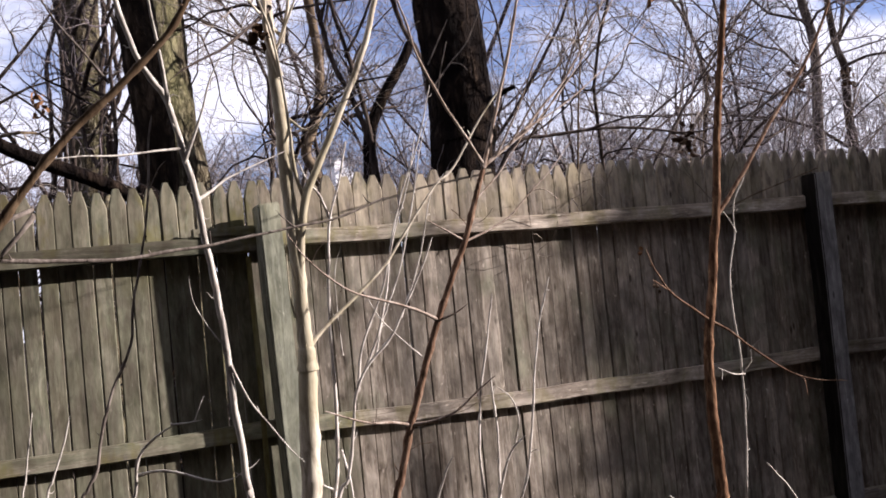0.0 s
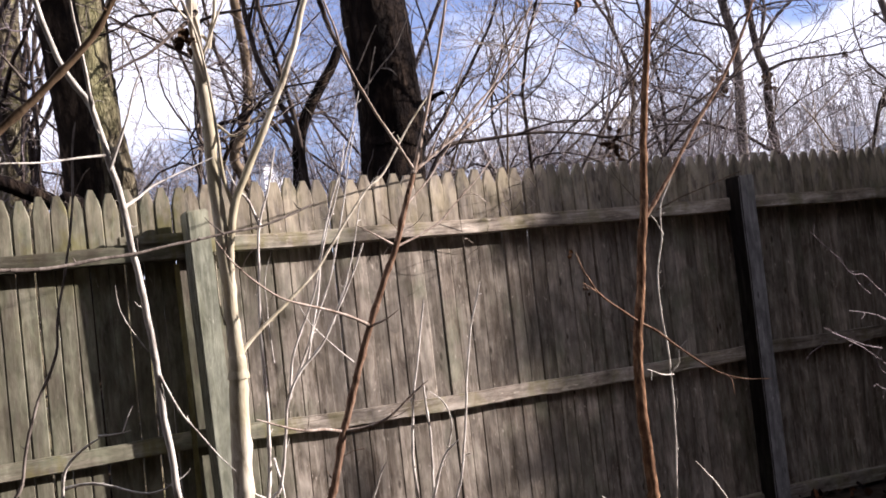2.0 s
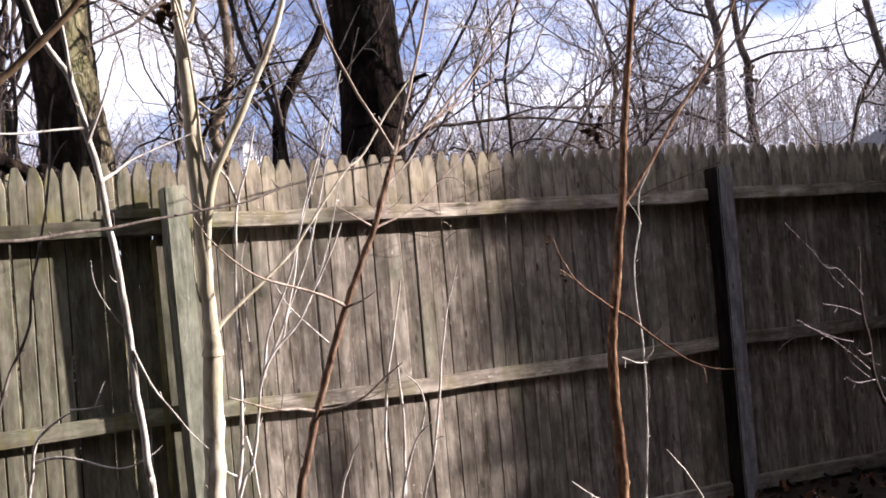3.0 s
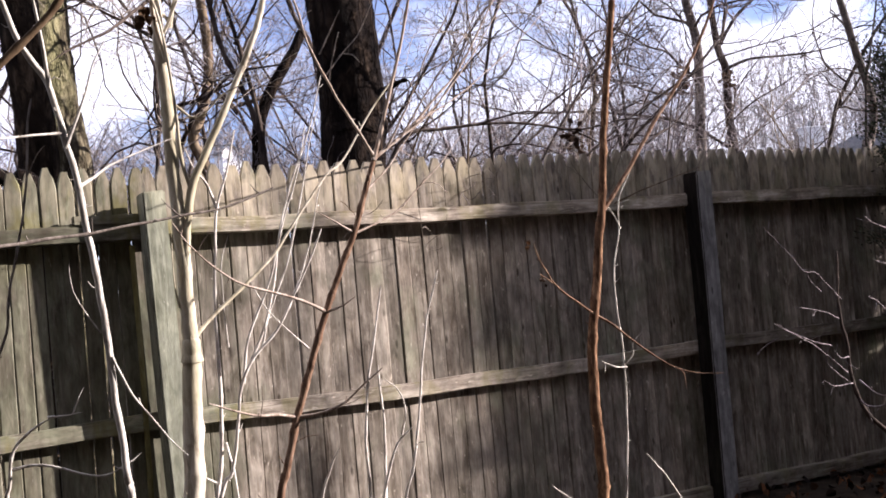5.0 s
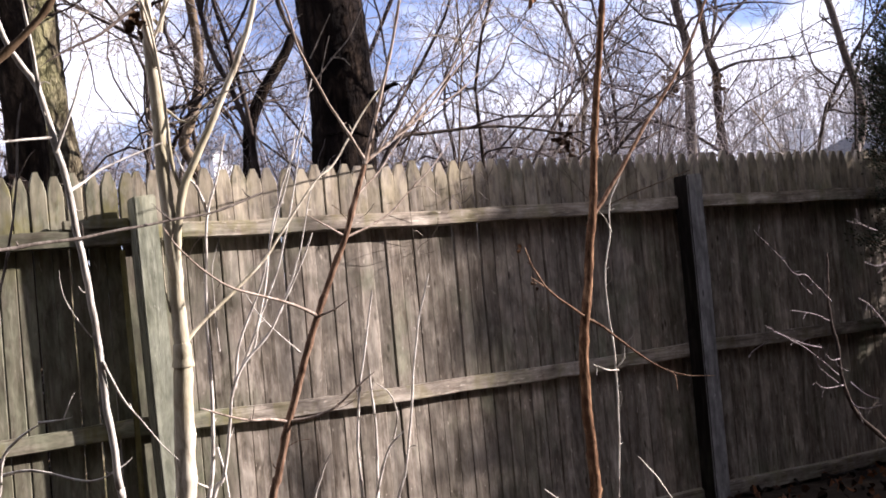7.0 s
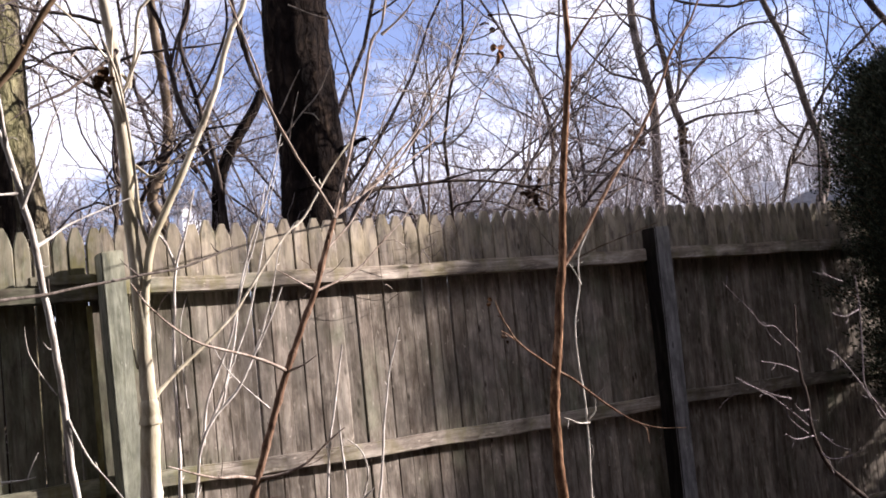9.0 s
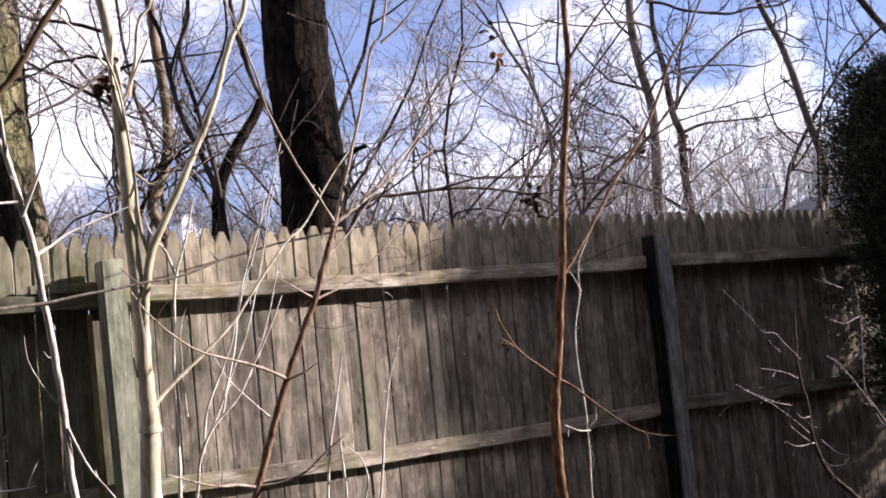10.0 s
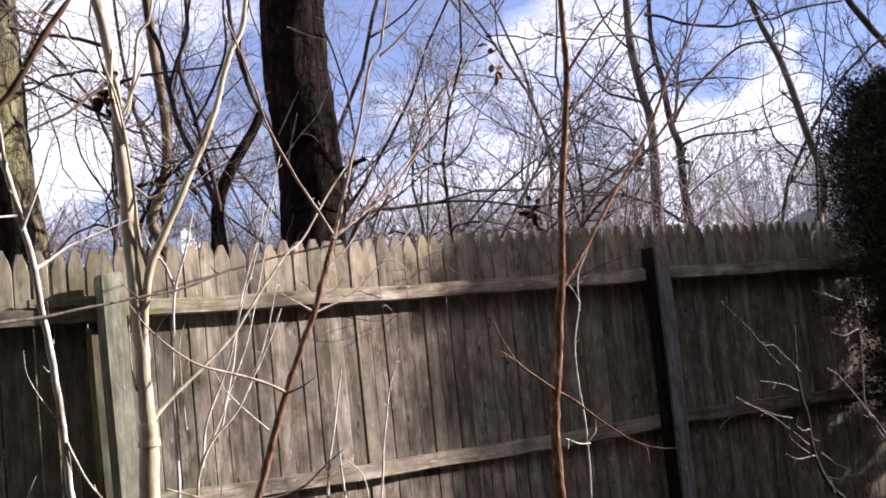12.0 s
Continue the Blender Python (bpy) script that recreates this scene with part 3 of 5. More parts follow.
tan_sapling = shoots("sapling", "thick tan-barked forked leafless sapling beside the fence post", "sapling", (
    ('stem', 0.0343, 0.0270, [(0.901, 3.315, 0.737), (0.913, 3.311, 0.943), (0.919, 3.308, 1.117), (0.926, 3.306, 1.238), (0.927, 3.305, 1.317)]),
    ('branch', 0.0274, 0.0176, [(0.927, 3.306, 1.256), (0.925, 3.305, 1.396), (0.925, 3.303, 1.501), (0.922, 3.303, 1.59), (0.914, 3.303, 1.894), (0.914, 3.303, 2.033), (0.902, 3.303, 2.191), (0.902, 3.303, 2.315), (0.894, 3.303, 2.439), (0.876, 3.303, 2.546), (0.866, 3.303, 2.599), (0.856, 3.303, 2.688)]),
    ('branch', 0.0168, 0.0089, [(0.93, 3.305, 1.264), (0.926, 3.299, 1.431), (0.934, 3.291, 1.588), (0.959, 3.281, 1.744), (1.002, 3.269, 1.846), (1.054, 3.255, 1.949), (1.117, 3.24, 2.08), (1.184, 3.224, 2.228), (1.241, 3.21, 2.407), (1.287, 3.197, 2.496), (1.315, 3.187, 2.622)]),
    ('branch', 0.0071, 0.0036, [(0.964, 3.295, 1.755), (0.936, 3.278, 1.85), (0.925, 3.258, 1.971), (0.91, 3.238, 2.108), (0.884, 3.22, 2.262), (0.842, 3.205, 2.379)]),
    ('branch', 0.0052, 0.0028, [(0.941, 3.333, 2.289), (0.905, 3.300, 2.314), (0.865, 3.267, 2.339), (0.821, 3.234, 2.376), (0.780, 3.202, 2.411), (0.712, 3.169, 2.456), (0.617, 3.136, 2.513), (0.554, 3.103, 2.545)]),
    ('branch', 0.0080, 0.0040, [(0.933, 3.283, 2.258), (0.943, 3.272, 2.299), (0.955, 3.260, 2.359), (0.960, 3.249, 2.427), (0.974, 3.237, 2.487), (0.999, 3.226, 2.512), (1.011, 3.214, 2.580), (1.020, 3.203, 2.649)]),
    ('branch', 0.0071, 0.0027, [(0.951, 3.322, 1.309), (1.031, 3.332, 1.378), (1.117, 3.343, 1.442), (1.225, 3.349, 1.533), (1.287, 3.363, 1.604), (1.437, 3.364, 1.785), (1.511, 3.375, 1.841), (1.637, 3.379, 2.012), (1.74, 3.386, 2.13)]),
    ('branch', 0.0054, 0.0027, [(0.907, 3.298, 2.22), (0.931, 3.261, 2.273), (0.966, 3.221, 2.369), (0.978, 3.185, 2.411)]),
    ('branch', 0.0090, 0.0054, [(0.914, 3.278, 2.153), (0.883, 3.254, 2.253), (0.872, 3.228, 2.334), (0.876, 3.2, 2.413)]),
    ('branch', 0.0045, 0.0022, [(0.935, 3.297, 2.014), (0.988, 3.256, 1.966), (1.058, 3.212, 2.03), (1.138, 3.167, 2.064)]),
    ('twig', 0.0035, 0.0018, [(0.901, 3.308, 1.398), (0.884, 3.284, 1.504), (0.881, 3.258, 1.641)]),
), m_tan, knots=0.08, bulge=1.04)
dead_branch = shoots("dead_branch", "dark dead branch caught in the sapling's fork", "branch", (
    ('branch', 0.0085, 0.0050, [(0.901, 3.283, 2.359), (0.868, 3.250, 2.324), (0.821, 3.217, 2.286), (0.781, 3.184, 2.250), (0.740, 3.152, 2.215), (0.700, 3.119, 2.185), (0.653, 3.086, 2.158), (0.614, 3.053, 2.133)]),
    ('twig', 0.0048, 0.0022, [(0.617, 3.053, 2.135), (0.573, 3.028, 2.108), (0.527, 3.003, 2.071)]),
), m_limb, down=False)
red_sapling = shoots("sapling", "reddish-brown leafless sapling with paired side branches", "sapling", (
    ('stem', 0.0155, 0.0103, [(1.081, 3.088, 0.741), (1.12, 3.081, 0.902), (1.161, 3.074, 1.043), (1.217, 3.064, 1.2), (1.273, 3.055, 1.344), (1.328, 3.046, 1.471), (1.377, 3.038, 1.573), (1.422, 3.031, 1.696), (1.463, 3.024, 1.802)]),
    ('branch', 0.0070, 0.0035, [(1.463, 3.024, 1.802), (1.408, 3.016, 1.887), (1.348, 3.008, 1.979), (1.298, 3, 2.068), (1.257, 2.991, 2.151), (1.227, 2.98, 2.251), (1.188, 2.969, 2.349), (1.137, 2.961, 2.48)]),
    ('branch', 0.0087, 0.0052, [(1.463, 3.024, 1.802), (1.492, 3.019, 1.893), (1.537, 3.011, 2.033), (1.577, 3.004, 2.154), (1.63, 2.995, 2.35), (1.669, 2.989, 2.403), (1.708, 2.982, 2.566)]),
    ('branch', 0.0078, 0.0026, [(1.463, 3.024, 1.802), (1.543, 3.026, 1.854), (1.622, 3.03, 1.913), (1.703, 3.032, 1.997), (1.784, 3.034, 2.07), (1.886, 3.032, 2.218), (1.979, 3.033, 2.37), (2.063, 3.034, 2.505)]),
    ('branch', 0.0068, 0.0034, [(1.161, 3.074, 1.043), (1.097, 3.057, 1.059), (1.031, 3.041, 1.066), (0.959, 3.025, 1.09), (0.881, 3.011, 1.124)]),
    ('branch', 0.0077, 0.0034, [(1.161, 3.074, 1.043), (1.224, 3.04, 1.049), (1.286, 3.006, 1.074), (1.341, 2.972, 1.126), (1.388, 2.94, 1.166)]),
    ('branch', 0.0068, 0.0026, [(1.273, 3.055, 1.344), (1.211, 3.034, 1.375), (1.127, 3.017, 1.407), (1.052, 2.998, 1.428), (0.979, 2.979, 1.455), (0.911, 2.959, 1.5), (0.845, 2.939, 1.559), (0.79, 2.917, 1.628)]),
    ('branch', 0.0051, 0.0020, [(1.273, 3.055, 1.344), (1.315, 3.024, 1.359), (1.355, 2.993, 1.389)]),
    ('branch', 0.0052, 0.0017, [(1.371, 3.039, 1.579), (1.314, 3.021, 1.61), (1.241, 3.006, 1.647)]),
    ('branch', 0.0052, 0.0021, [(1.377, 3.038, 1.573), (1.457, 3.047, 1.6), (1.543, 3.055, 1.639), (1.614, 3.064, 1.699), (1.719, 3.069, 1.786), (1.806, 3.076, 1.876)]),
    ('branch', 0.0046, 0.0018, [(1.536, 3.013, 1.852), (1.639, 3.023, 1.916), (1.747, 3.033, 2.015), (1.837, 3.044, 2.109), (1.943, 3.053, 2.243), (2.037, 3.064, 2.381), (2.115, 3.077, 2.523)]),
    ('branch', 0.0046, 0.0018, [(1.507, 3.017, 1.836), (1.541, 2.992, 1.904), (1.588, 2.964, 2.004), (1.636, 2.936, 2.12), (1.702, 2.905, 2.236), (1.754, 2.876, 2.387)]),
    ('branch', 0.0041, 0.0018, [(1.616, 3.021, 1.912), (1.76, 3.046, 1.981), (1.911, 3.07, 2.077), (2.072, 3.092, 2.196), (2.217, 3.116, 2.321)]),
    ('branch', 0.0041, 0.0018, [(1.556, 3.01, 1.865), (1.624, 2.962, 1.985), (1.699, 2.912, 2.096), (1.764, 2.864, 2.207), (1.798, 2.82, 2.336)]),
    ('branch', 0.0055, 0.0028, [(1.67, 2.989, 2.376), (1.737, 2.962, 2.433), (1.782, 2.939, 2.499), (1.816, 2.916, 2.547)]),
    ('twig', 0.0043, 0.0021, [(1.422, 3.031, 1.696), (1.517, 3.05, 1.773), (1.575, 3.076, 1.828), (1.667, 3.095, 1.929)]),
), m_red, m_redpale, twiglets=1)
dark_red_sapling = shoots("sapling", "tall thin dark red-brown leafless sapling", "sapling", (
    ('stem', 0.0260, 0.0108, [(2.409, 3.311, 0.458), (2.415, 3.308, 0.639), (2.412, 3.307, 0.782), (2.41, 3.305, 0.966), (2.42, 3.302, 1.129), (2.454, 3.295, 1.331), (2.488, 3.288, 1.535), (2.509, 3.284, 1.633), (2.538, 3.278, 1.885), (2.583, 3.269, 2.157), (2.626, 3.26, 2.432), (2.635, 3.256, 2.688), (2.64, 3.253, 2.902)]),
    ('branch', 0.0107, 0.0045, [(2.500, 3.286, 1.599), (2.650, 3.280, 1.773), (2.800, 3.274, 1.961), (2.952, 3.267, 2.134), (3.070, 3.261, 2.305), (3.162, 3.255, 2.472), (3.272, 3.248, 2.597), (3.389, 3.242, 2.787), (3.440, 3.236, 2.889)]),
    ('branch', 0.0063, 0.0025, [(2.441, 3.298, 1.233), (2.339, 3.261, 1.289), (2.236, 3.224, 1.347), (2.151, 3.185, 1.431), (2.092, 3.142, 1.509)]),
    ('branch', 0.0063, 0.0021, [(2.441, 3.298, 1.233), (2.497, 3.274, 1.192), (2.569, 3.248, 1.123), (2.651, 3.22, 1.052), (2.714, 3.195, 1.009), (2.791, 3.168, 0.981), (2.893, 3.137, 0.969)]),
    ('branch', 0.0078, 0.0040, [(2.626, 3.26, 2.432), (2.685, 3.217, 2.526), (2.754, 3.172, 2.621), (2.819, 3.129, 2.693)]),
    ('twig', 0.0042, 0.0021, [(2.301, 3.316, 1.346), (2.197, 3.229, 1.38), (2.105, 3.141, 1.402)]),
    ('twig', 0.0032, 0.0021, [(2.689, 3.165, 1.013), (2.682, 3.116, 0.996), (2.647, 3.071, 0.946)]),
), m_darkred, m_red, bulge=0.9, knots=0.15)
pale_shoot = shoots("shoot", "thin pale knotty shoot before the fence", "shoot", (
    ('stem', 0.0073, 0.0036, [(2.602, 3.436, 0.426), (2.624, 3.431, 0.614), (2.64, 3.426, 0.804), (2.651, 3.423, 1.018), (2.649, 3.422, 1.125), (2.638, 3.422, 1.277), (2.643, 3.42, 1.407), (2.677, 3.414, 1.534), (2.688, 3.411, 1.663), (2.748, 3.401, 1.768)]),
    ('twig', 0.0056, 0.0027, [(2.66, 3.422, 1.012), (2.583, 3.382, 1.021), (2.515, 3.34, 1.041), (2.452, 3.298, 1.06)]),
    ('twig', 0.0056, 0.0027, [(2.662, 3.421, 1.027), (2.683, 3.401, 1.057), (2.671, 3.386, 1.101), (2.703, 3.364, 1.141)]),
    ('twig', 0.0045, 0.0027, [(2.684, 3.412, 1.554), (2.644, 3.392, 1.603), (2.59, 3.374, 1.651)]),
), m_pale, bulge=0.66, twiglets=1)
white_shoots = shoots("shoot", "cluster of thin white forking shoots before the fence", "shoot", (
    ('stem', 0.0080, 0.0032, [(1.059, 3.647, 0.659), (1.088, 3.635, 0.848), (1.101, 3.624, 1.039), (1.102, 3.616, 1.194), (1.104, 3.608, 1.387), (1.115, 3.599, 1.559), (1.13, 3.589, 1.713), (1.173, 3.574, 1.846), (1.206, 3.562, 1.98)]),
    ('branch', 0.0059, 0.0029, [(1.136, 3.605, 1.724), (1.095, 3.566, 1.8), (1.048, 3.528, 1.842), (1.006, 3.49, 1.918)]),
    ('stem', 0.0071, 0.0029, [(1.057, 3.596, 0.724), (1.104, 3.577, 0.832), (1.129, 3.559, 0.963), (1.15, 3.542, 1.113), (1.193, 3.522, 1.203), (1.275, 3.497, 1.294), (1.328, 3.476, 1.39), (1.382, 3.455, 1.49), (1.438, 3.433, 1.62)]),
    ('branch', 0.0058, 0.0023, [(1.172, 3.576, 1.128), (1.189, 3.555, 1.261), (1.233, 3.532, 1.372), (1.277, 3.507, 1.483), (1.315, 3.483, 1.633), (1.373, 3.457, 1.8), (1.412, 3.433, 1.97)]),
    ('branch', 0.0058, 0.0023, [(1.206, 3.571, 1.202), (1.255, 3.554, 1.313), (1.296, 3.538, 1.463), (1.321, 3.525, 1.616), (1.374, 3.508, 1.788), (1.443, 3.487, 1.959), (1.499, 3.469, 2.152)]),
    ('branch', 0.0049, 0.0024, [(1.113, 3.637, 0.921), (1.109, 3.563, 0.833), (1.098, 3.49, 0.731)]),
    ('twig', 0.0050, 0.0024, [(1.078, 3.643, 0.794), (1.037, 3.623, 0.818), (1.004, 3.602, 0.854)]),
    ('twig', 0.0039, 0.0020, [(1.399, 3.544, 1.219), (1.329, 3.535, 1.285), (1.252, 3.529, 1.37), (1.198, 3.518, 1.47)]),
    ('branch', 0.0042, 0.0018, [(1.262, 3.620, 1.237), (1.296, 3.607, 1.359), (1.361, 3.593, 1.502), (1.415, 3.580, 1.680), (1.448, 3.567, 1.819), (1.479, 3.553, 1.958), (1.512, 3.540, 2.055)]),
    ('branch', 0.0036, 0.0015, [(1.370, 3.620, 1.359), (1.440, 3.600, 1.528), (1.480, 3.580, 1.682), (1.500, 3.560, 1.778), (1.553, 3.540, 1.853)]),
    ('branch', 0.0032, 0.0014, [(1.142, 3.620, 1.251), (1.129, 3.593, 1.383), (1.125, 3.567, 1.532), (1.147, 3.540, 1.622)]),
), m_white, bulge=1.0)
grey_shoot = shoots("shoot", "thin crooked grey-brown shoot before the fence", "shoot", (
    ('stem', 0.0073, 0.0037, [(0.234, 3.507, 0.822), (0.267, 3.502, 0.936), (0.299, 3.497, 0.996), (0.32, 3.493, 1.099), (0.363, 3.485, 1.231), (0.426, 3.475, 1.361), (0.442, 3.472, 1.481), (0.483, 3.464, 1.652), (0.513, 3.458, 1.826), (0.525, 3.455, 1.966), (0.543, 3.451, 2.063)]),
    ('twig', 0.0027, 0.0018, [(0.513, 3.458, 1.826), (0.541, 3.403, 1.887), (0.555, 3.35, 1.904)]),
), m_greyt)
weed_stalks = shoots("weed_stalks", "dry white weed stalks at the foot of the fence", "weed", (
    ('stem', 0.0076, 0.0033, [(1.681, 3.764, 0.534), (1.678, 3.753, 0.703), (1.675, 3.741, 0.872), (1.7, 3.726, 1.079), (1.734, 3.709, 1.244), (1.764, 3.693, 1.409)]),
    ('stem', 0.0076, 0.0033, [(1.737, 3.757, 0.525), (1.742, 3.742, 0.716), (1.746, 3.726, 0.905), (1.735, 3.714, 1.034), (1.73, 3.701, 1.119)]),
    ('stem', 0.0076, 0.0033, [(1.72, 3.759, 0.528), (1.745, 3.72, 0.718), (1.773, 3.681, 0.821), (1.817, 3.641, 0.881)]),
    ('twig', 0.0054, 0.0026, [(1.823, 3.741, 0.851), (1.83, 3.706, 0.937), (1.793, 3.676, 1.017), (1.728, 3.651, 1.068)]),
    ('stem', 0.0067, 0.0029, [(1.827, 3.795, 0.525), (1.877, 3.765, 0.735), (1.905, 3.739, 0.925), (1.918, 3.715, 1.096), (1.949, 3.689, 1.286), (1.994, 3.661, 1.452)]),
    ('twig', 0.0044, 0.0022, [(1.904, 3.781, 0.794), (1.912, 3.755, 0.804), (1.912, 3.729, 0.801)]),
    ('stem', 0.0063, 0.0032, [(1.468, 3.743, 0.594), (1.495, 3.687, 0.759), (1.514, 3.633, 0.843)]),
), m_white, bulge=1.0)
long_twig = shoots("arching_shoot", "long thin grey twig arching across the fence", "shoot", (
    ('stem', 0.0080, 0.0034, [(-0.087, 2.786, 1.597), (0.06, 2.801, 1.597), (0.136, 2.826, 1.593), (0.242, 2.847, 1.588), (0.353, 2.867, 1.584), (0.469, 2.886, 1.598), (0.562, 2.908, 1.605), (0.674, 2.928, 1.623), (0.822, 2.943, 1.644), (0.96, 2.959, 1.665), (1.107, 2.973, 1.715)]),
    ('twig', 0.0031, 0.0016, [(0.814, 2.913, 1.642), (0.786, 2.917, 1.671), (0.769, 2.919, 1.692)]),
), m_greyt)
overhanging_branch = shoots("arching_shoot", "thick brown stem leaning over from one side", "shoot", (
    ('stem', 0.0132, 0.0072, [(-0.076, 2.331, 1.511), (0.011, 2.308, 1.591), (0.054, 2.292, 1.635), (0.099, 2.275, 1.692), (0.15, 2.257, 1.755), (0.223, 2.236, 1.827), (0.295, 2.215, 1.889), (0.358, 2.196, 1.952), (0.405, 2.179, 2.005), (0.447, 2.162, 2.082), (0.514, 2.142, 2.18)]),
    ('branch', 0.0036, 0.0018, [(0.271, 2.229, 1.898), (0.231, 2.217, 1.952), (0.182, 2.207, 2.01), (0.146, 2.194, 2.073)]),
), m_brown, m_greyt)
low_weed = shoots("weed_stalks", "low dry weeds with curved pale stalks", "weed", (
    ('stem', 0.0085, 0.0038, [(0.399, 3.586, 0.781), (0.413, 3.557, 0.906), (0.428, 3.529, 1.012), (0.478, 3.496, 1.068), (0.527, 3.464, 1.098)]),
    ('branch', 0.0066, 0.0028, [(0.426, 3.58, 0.95), (0.482, 3.532, 0.961), (0.543, 3.483, 0.95), (0.626, 3.432, 0.918), (0.678, 3.384, 0.922), (0.723, 3.337, 0.955)]),
    ('twig', 0.0045, 0.0022, [(0.527, 3.464, 1.104), (0.577, 3.457, 1.104), (0.62, 3.451, 1.109)]),
    ('twig', 0.0027, 0.0018, [(0.594, 3.454, 1.107), (0.616, 3.451, 1.157), (0.63, 3.449, 1.181)]),
    ('twig', 0.0035, 0.0018, [(0.708, 3.339, 0.945), (0.737, 3.335, 0.959), (0.759, 3.332, 0.978)]),
    ('stem', 0.0058, 0.0029, [(0.149, 3.721, 0.822), (0.184, 3.715, 0.959), (0.227, 3.707, 1.077), (0.248, 3.704, 1.155)]),
    ('stem', 0.0049, 0.0023, [(0.081, 3.73, 0.832), (0.102, 3.726, 0.97), (0.123, 3.722, 1.091), (0.138, 3.719, 1.178)]),
), m_pale)
fallen_twigs = shoots("weed_stalks", "short pale slanting stalks near the fence foot", "weed", (
    ('stem', 0.0062, 0.0031, [(2.734, 3.166, 0.372), (2.638, 3.144, 0.537), (2.553, 3.12, 0.645), (2.46, 3.099, 0.736)]),
    ('stem', 0.0059, 0.0030, [(2.413, 3.209, 0.474), (2.284, 3.193, 0.553), (2.168, 3.174, 0.62), (2.088, 3.151, 0.677)]),
), m_pale)
bare_shrub = shoots("shrub", "dark bare shrub with pale curling twigs before the fence", "shrub", (
    ('stem', 0.0185, 0.0085, [(3.933, 3.15, 0.456), (3.798, 3.161, 0.606), (3.687, 3.17, 0.704), (3.632, 3.171, 0.804), (3.603, 3.169, 0.901), (3.597, 3.163, 0.994), (3.572, 3.16, 1.09), (3.558, 3.155, 1.184), (3.563, 3.148, 1.299), (3.561, 3.141, 1.392)]),
    ('branch', 0.0056, 0.0024, [(3.559, 3.147, 0.895), (3.435, 3.113, 0.968), (3.312, 3.079, 1.032), (3.191, 3.044, 1.08), (3.047, 3.013, 1.142)]),
    ('branch', 0.0047, 0.0024, [(3.49, 3.155, 1.011), (3.345, 3.107, 1.041), (3.206, 3.059, 1.083), (3.083, 3.008, 1.117)]),
    ('branch', 0.0048, 0.0024, [(3.554, 3.148, 0.862), (3.446, 3.129, 0.933), (3.398, 3.1, 0.984), (3.4, 3.066, 1.027)]),
    ('branch', 0.0048, 0.0019, [(3.562, 3.143, 1.194), (3.468, 3.122, 1.26), (3.386, 3.099, 1.311), (3.3, 3.077, 1.321), (3.211, 3.055, 1.389), (3.122, 3.033, 1.448), (3.035, 3.011, 1.505)]),
    ('branch', 0.0039, 0.0019, [(3.467, 3.156, 1.233), (3.375, 3.118, 1.279), (3.303, 3.076, 1.339)]),
    ('branch', 0.0048, 0.0019, [(3.581, 3.144, 0.847), (3.397, 3.069, 0.861), (3.255, 2.987, 0.904)]),
    ('branch', 0.0057, 0.0025, [(3.657, 3.185, 0.777), (3.62, 3.107, 0.751), (3.62, 3.022, 0.761), (3.623, 2.937, 0.795)]),
    ('branch', 0.0049, 0.0020, [(3.676, 3.182, 0.845), (3.614, 3.064, 0.81), (3.566, 2.945, 0.798)]),
    ('branch', 0.0048, 0.0019, [(3.541, 3.147, 1.116), (3.373, 3.069, 1.157), (3.172, 2.995, 1.188)]),
    ('branch', 0.0067, 0.0033, [(3.894, 3.05, 0.889), (3.756, 3.004, 1.021), (3.617, 2.96, 1.121), (3.503, 2.911, 1.179), (3.392, 2.864, 1.209)]),
    ('branch', 0.0085, 0.0042, [(4, 3.036, 0.781), (3.854, 3.025, 0.94), (3.762, 3.006, 1.043), (3.744, 2.977, 1.181), (3.721, 2.948, 1.365), (3.684, 2.921, 1.48)]),
    ('branch', 0.0042, 0.0020, [(3.901, 3.095, 1.34), (3.715, 3.02, 1.32), (3.54, 2.943, 1.342)]),
    ('branch', 0.0041, 0.0020, [(3.829, 3.103, 1.465), (3.653, 3.026, 1.492), (3.516, 2.944, 1.515)]),
    ('twig', 0.0058, 0.0028, [(3.143, 3.203, 1.014), (3.12, 3.156, 1.038), (3.156, 3.1, 1.077)]),
    ('twig', 0.0064, 0.0031, [(3.716, 3.178, 0.665), (3.63, 3.114, 0.726), (3.546, 3.049, 0.764)]),
    ('twig', 0.0062, 0.0030, [(3.574, 3.144, 0.955), (3.442, 3.061, 0.967), (3.319, 2.977, 1)]),
), m_limb, m_twiglilac, bulge=0.58, twiglets=3, twig_length=0.08)

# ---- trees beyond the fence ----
# the second trunk takes a darker bark copy that paints its shade
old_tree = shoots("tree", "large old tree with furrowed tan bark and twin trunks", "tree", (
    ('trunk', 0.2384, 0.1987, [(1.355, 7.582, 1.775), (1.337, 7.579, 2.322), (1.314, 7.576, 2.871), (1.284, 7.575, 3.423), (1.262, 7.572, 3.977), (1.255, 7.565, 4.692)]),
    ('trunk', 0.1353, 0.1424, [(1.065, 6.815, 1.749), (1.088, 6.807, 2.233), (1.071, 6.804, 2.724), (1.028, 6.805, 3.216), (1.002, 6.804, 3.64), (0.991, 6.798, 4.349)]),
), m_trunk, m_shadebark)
vine_tree = shoots("tree", "old tree wrapped in hanging bare vines", "tree", (
    ('trunk', 0.1999, 0.1817, [(0.882, 8.757, 1.887), (0.888, 8.75, 2.498), (0.874, 8.745, 3.113), (0.872, 8.739, 3.73), (0.881, 8.732, 4.262), (0.9, 8.72, 5.155)]),
), m_trunk)
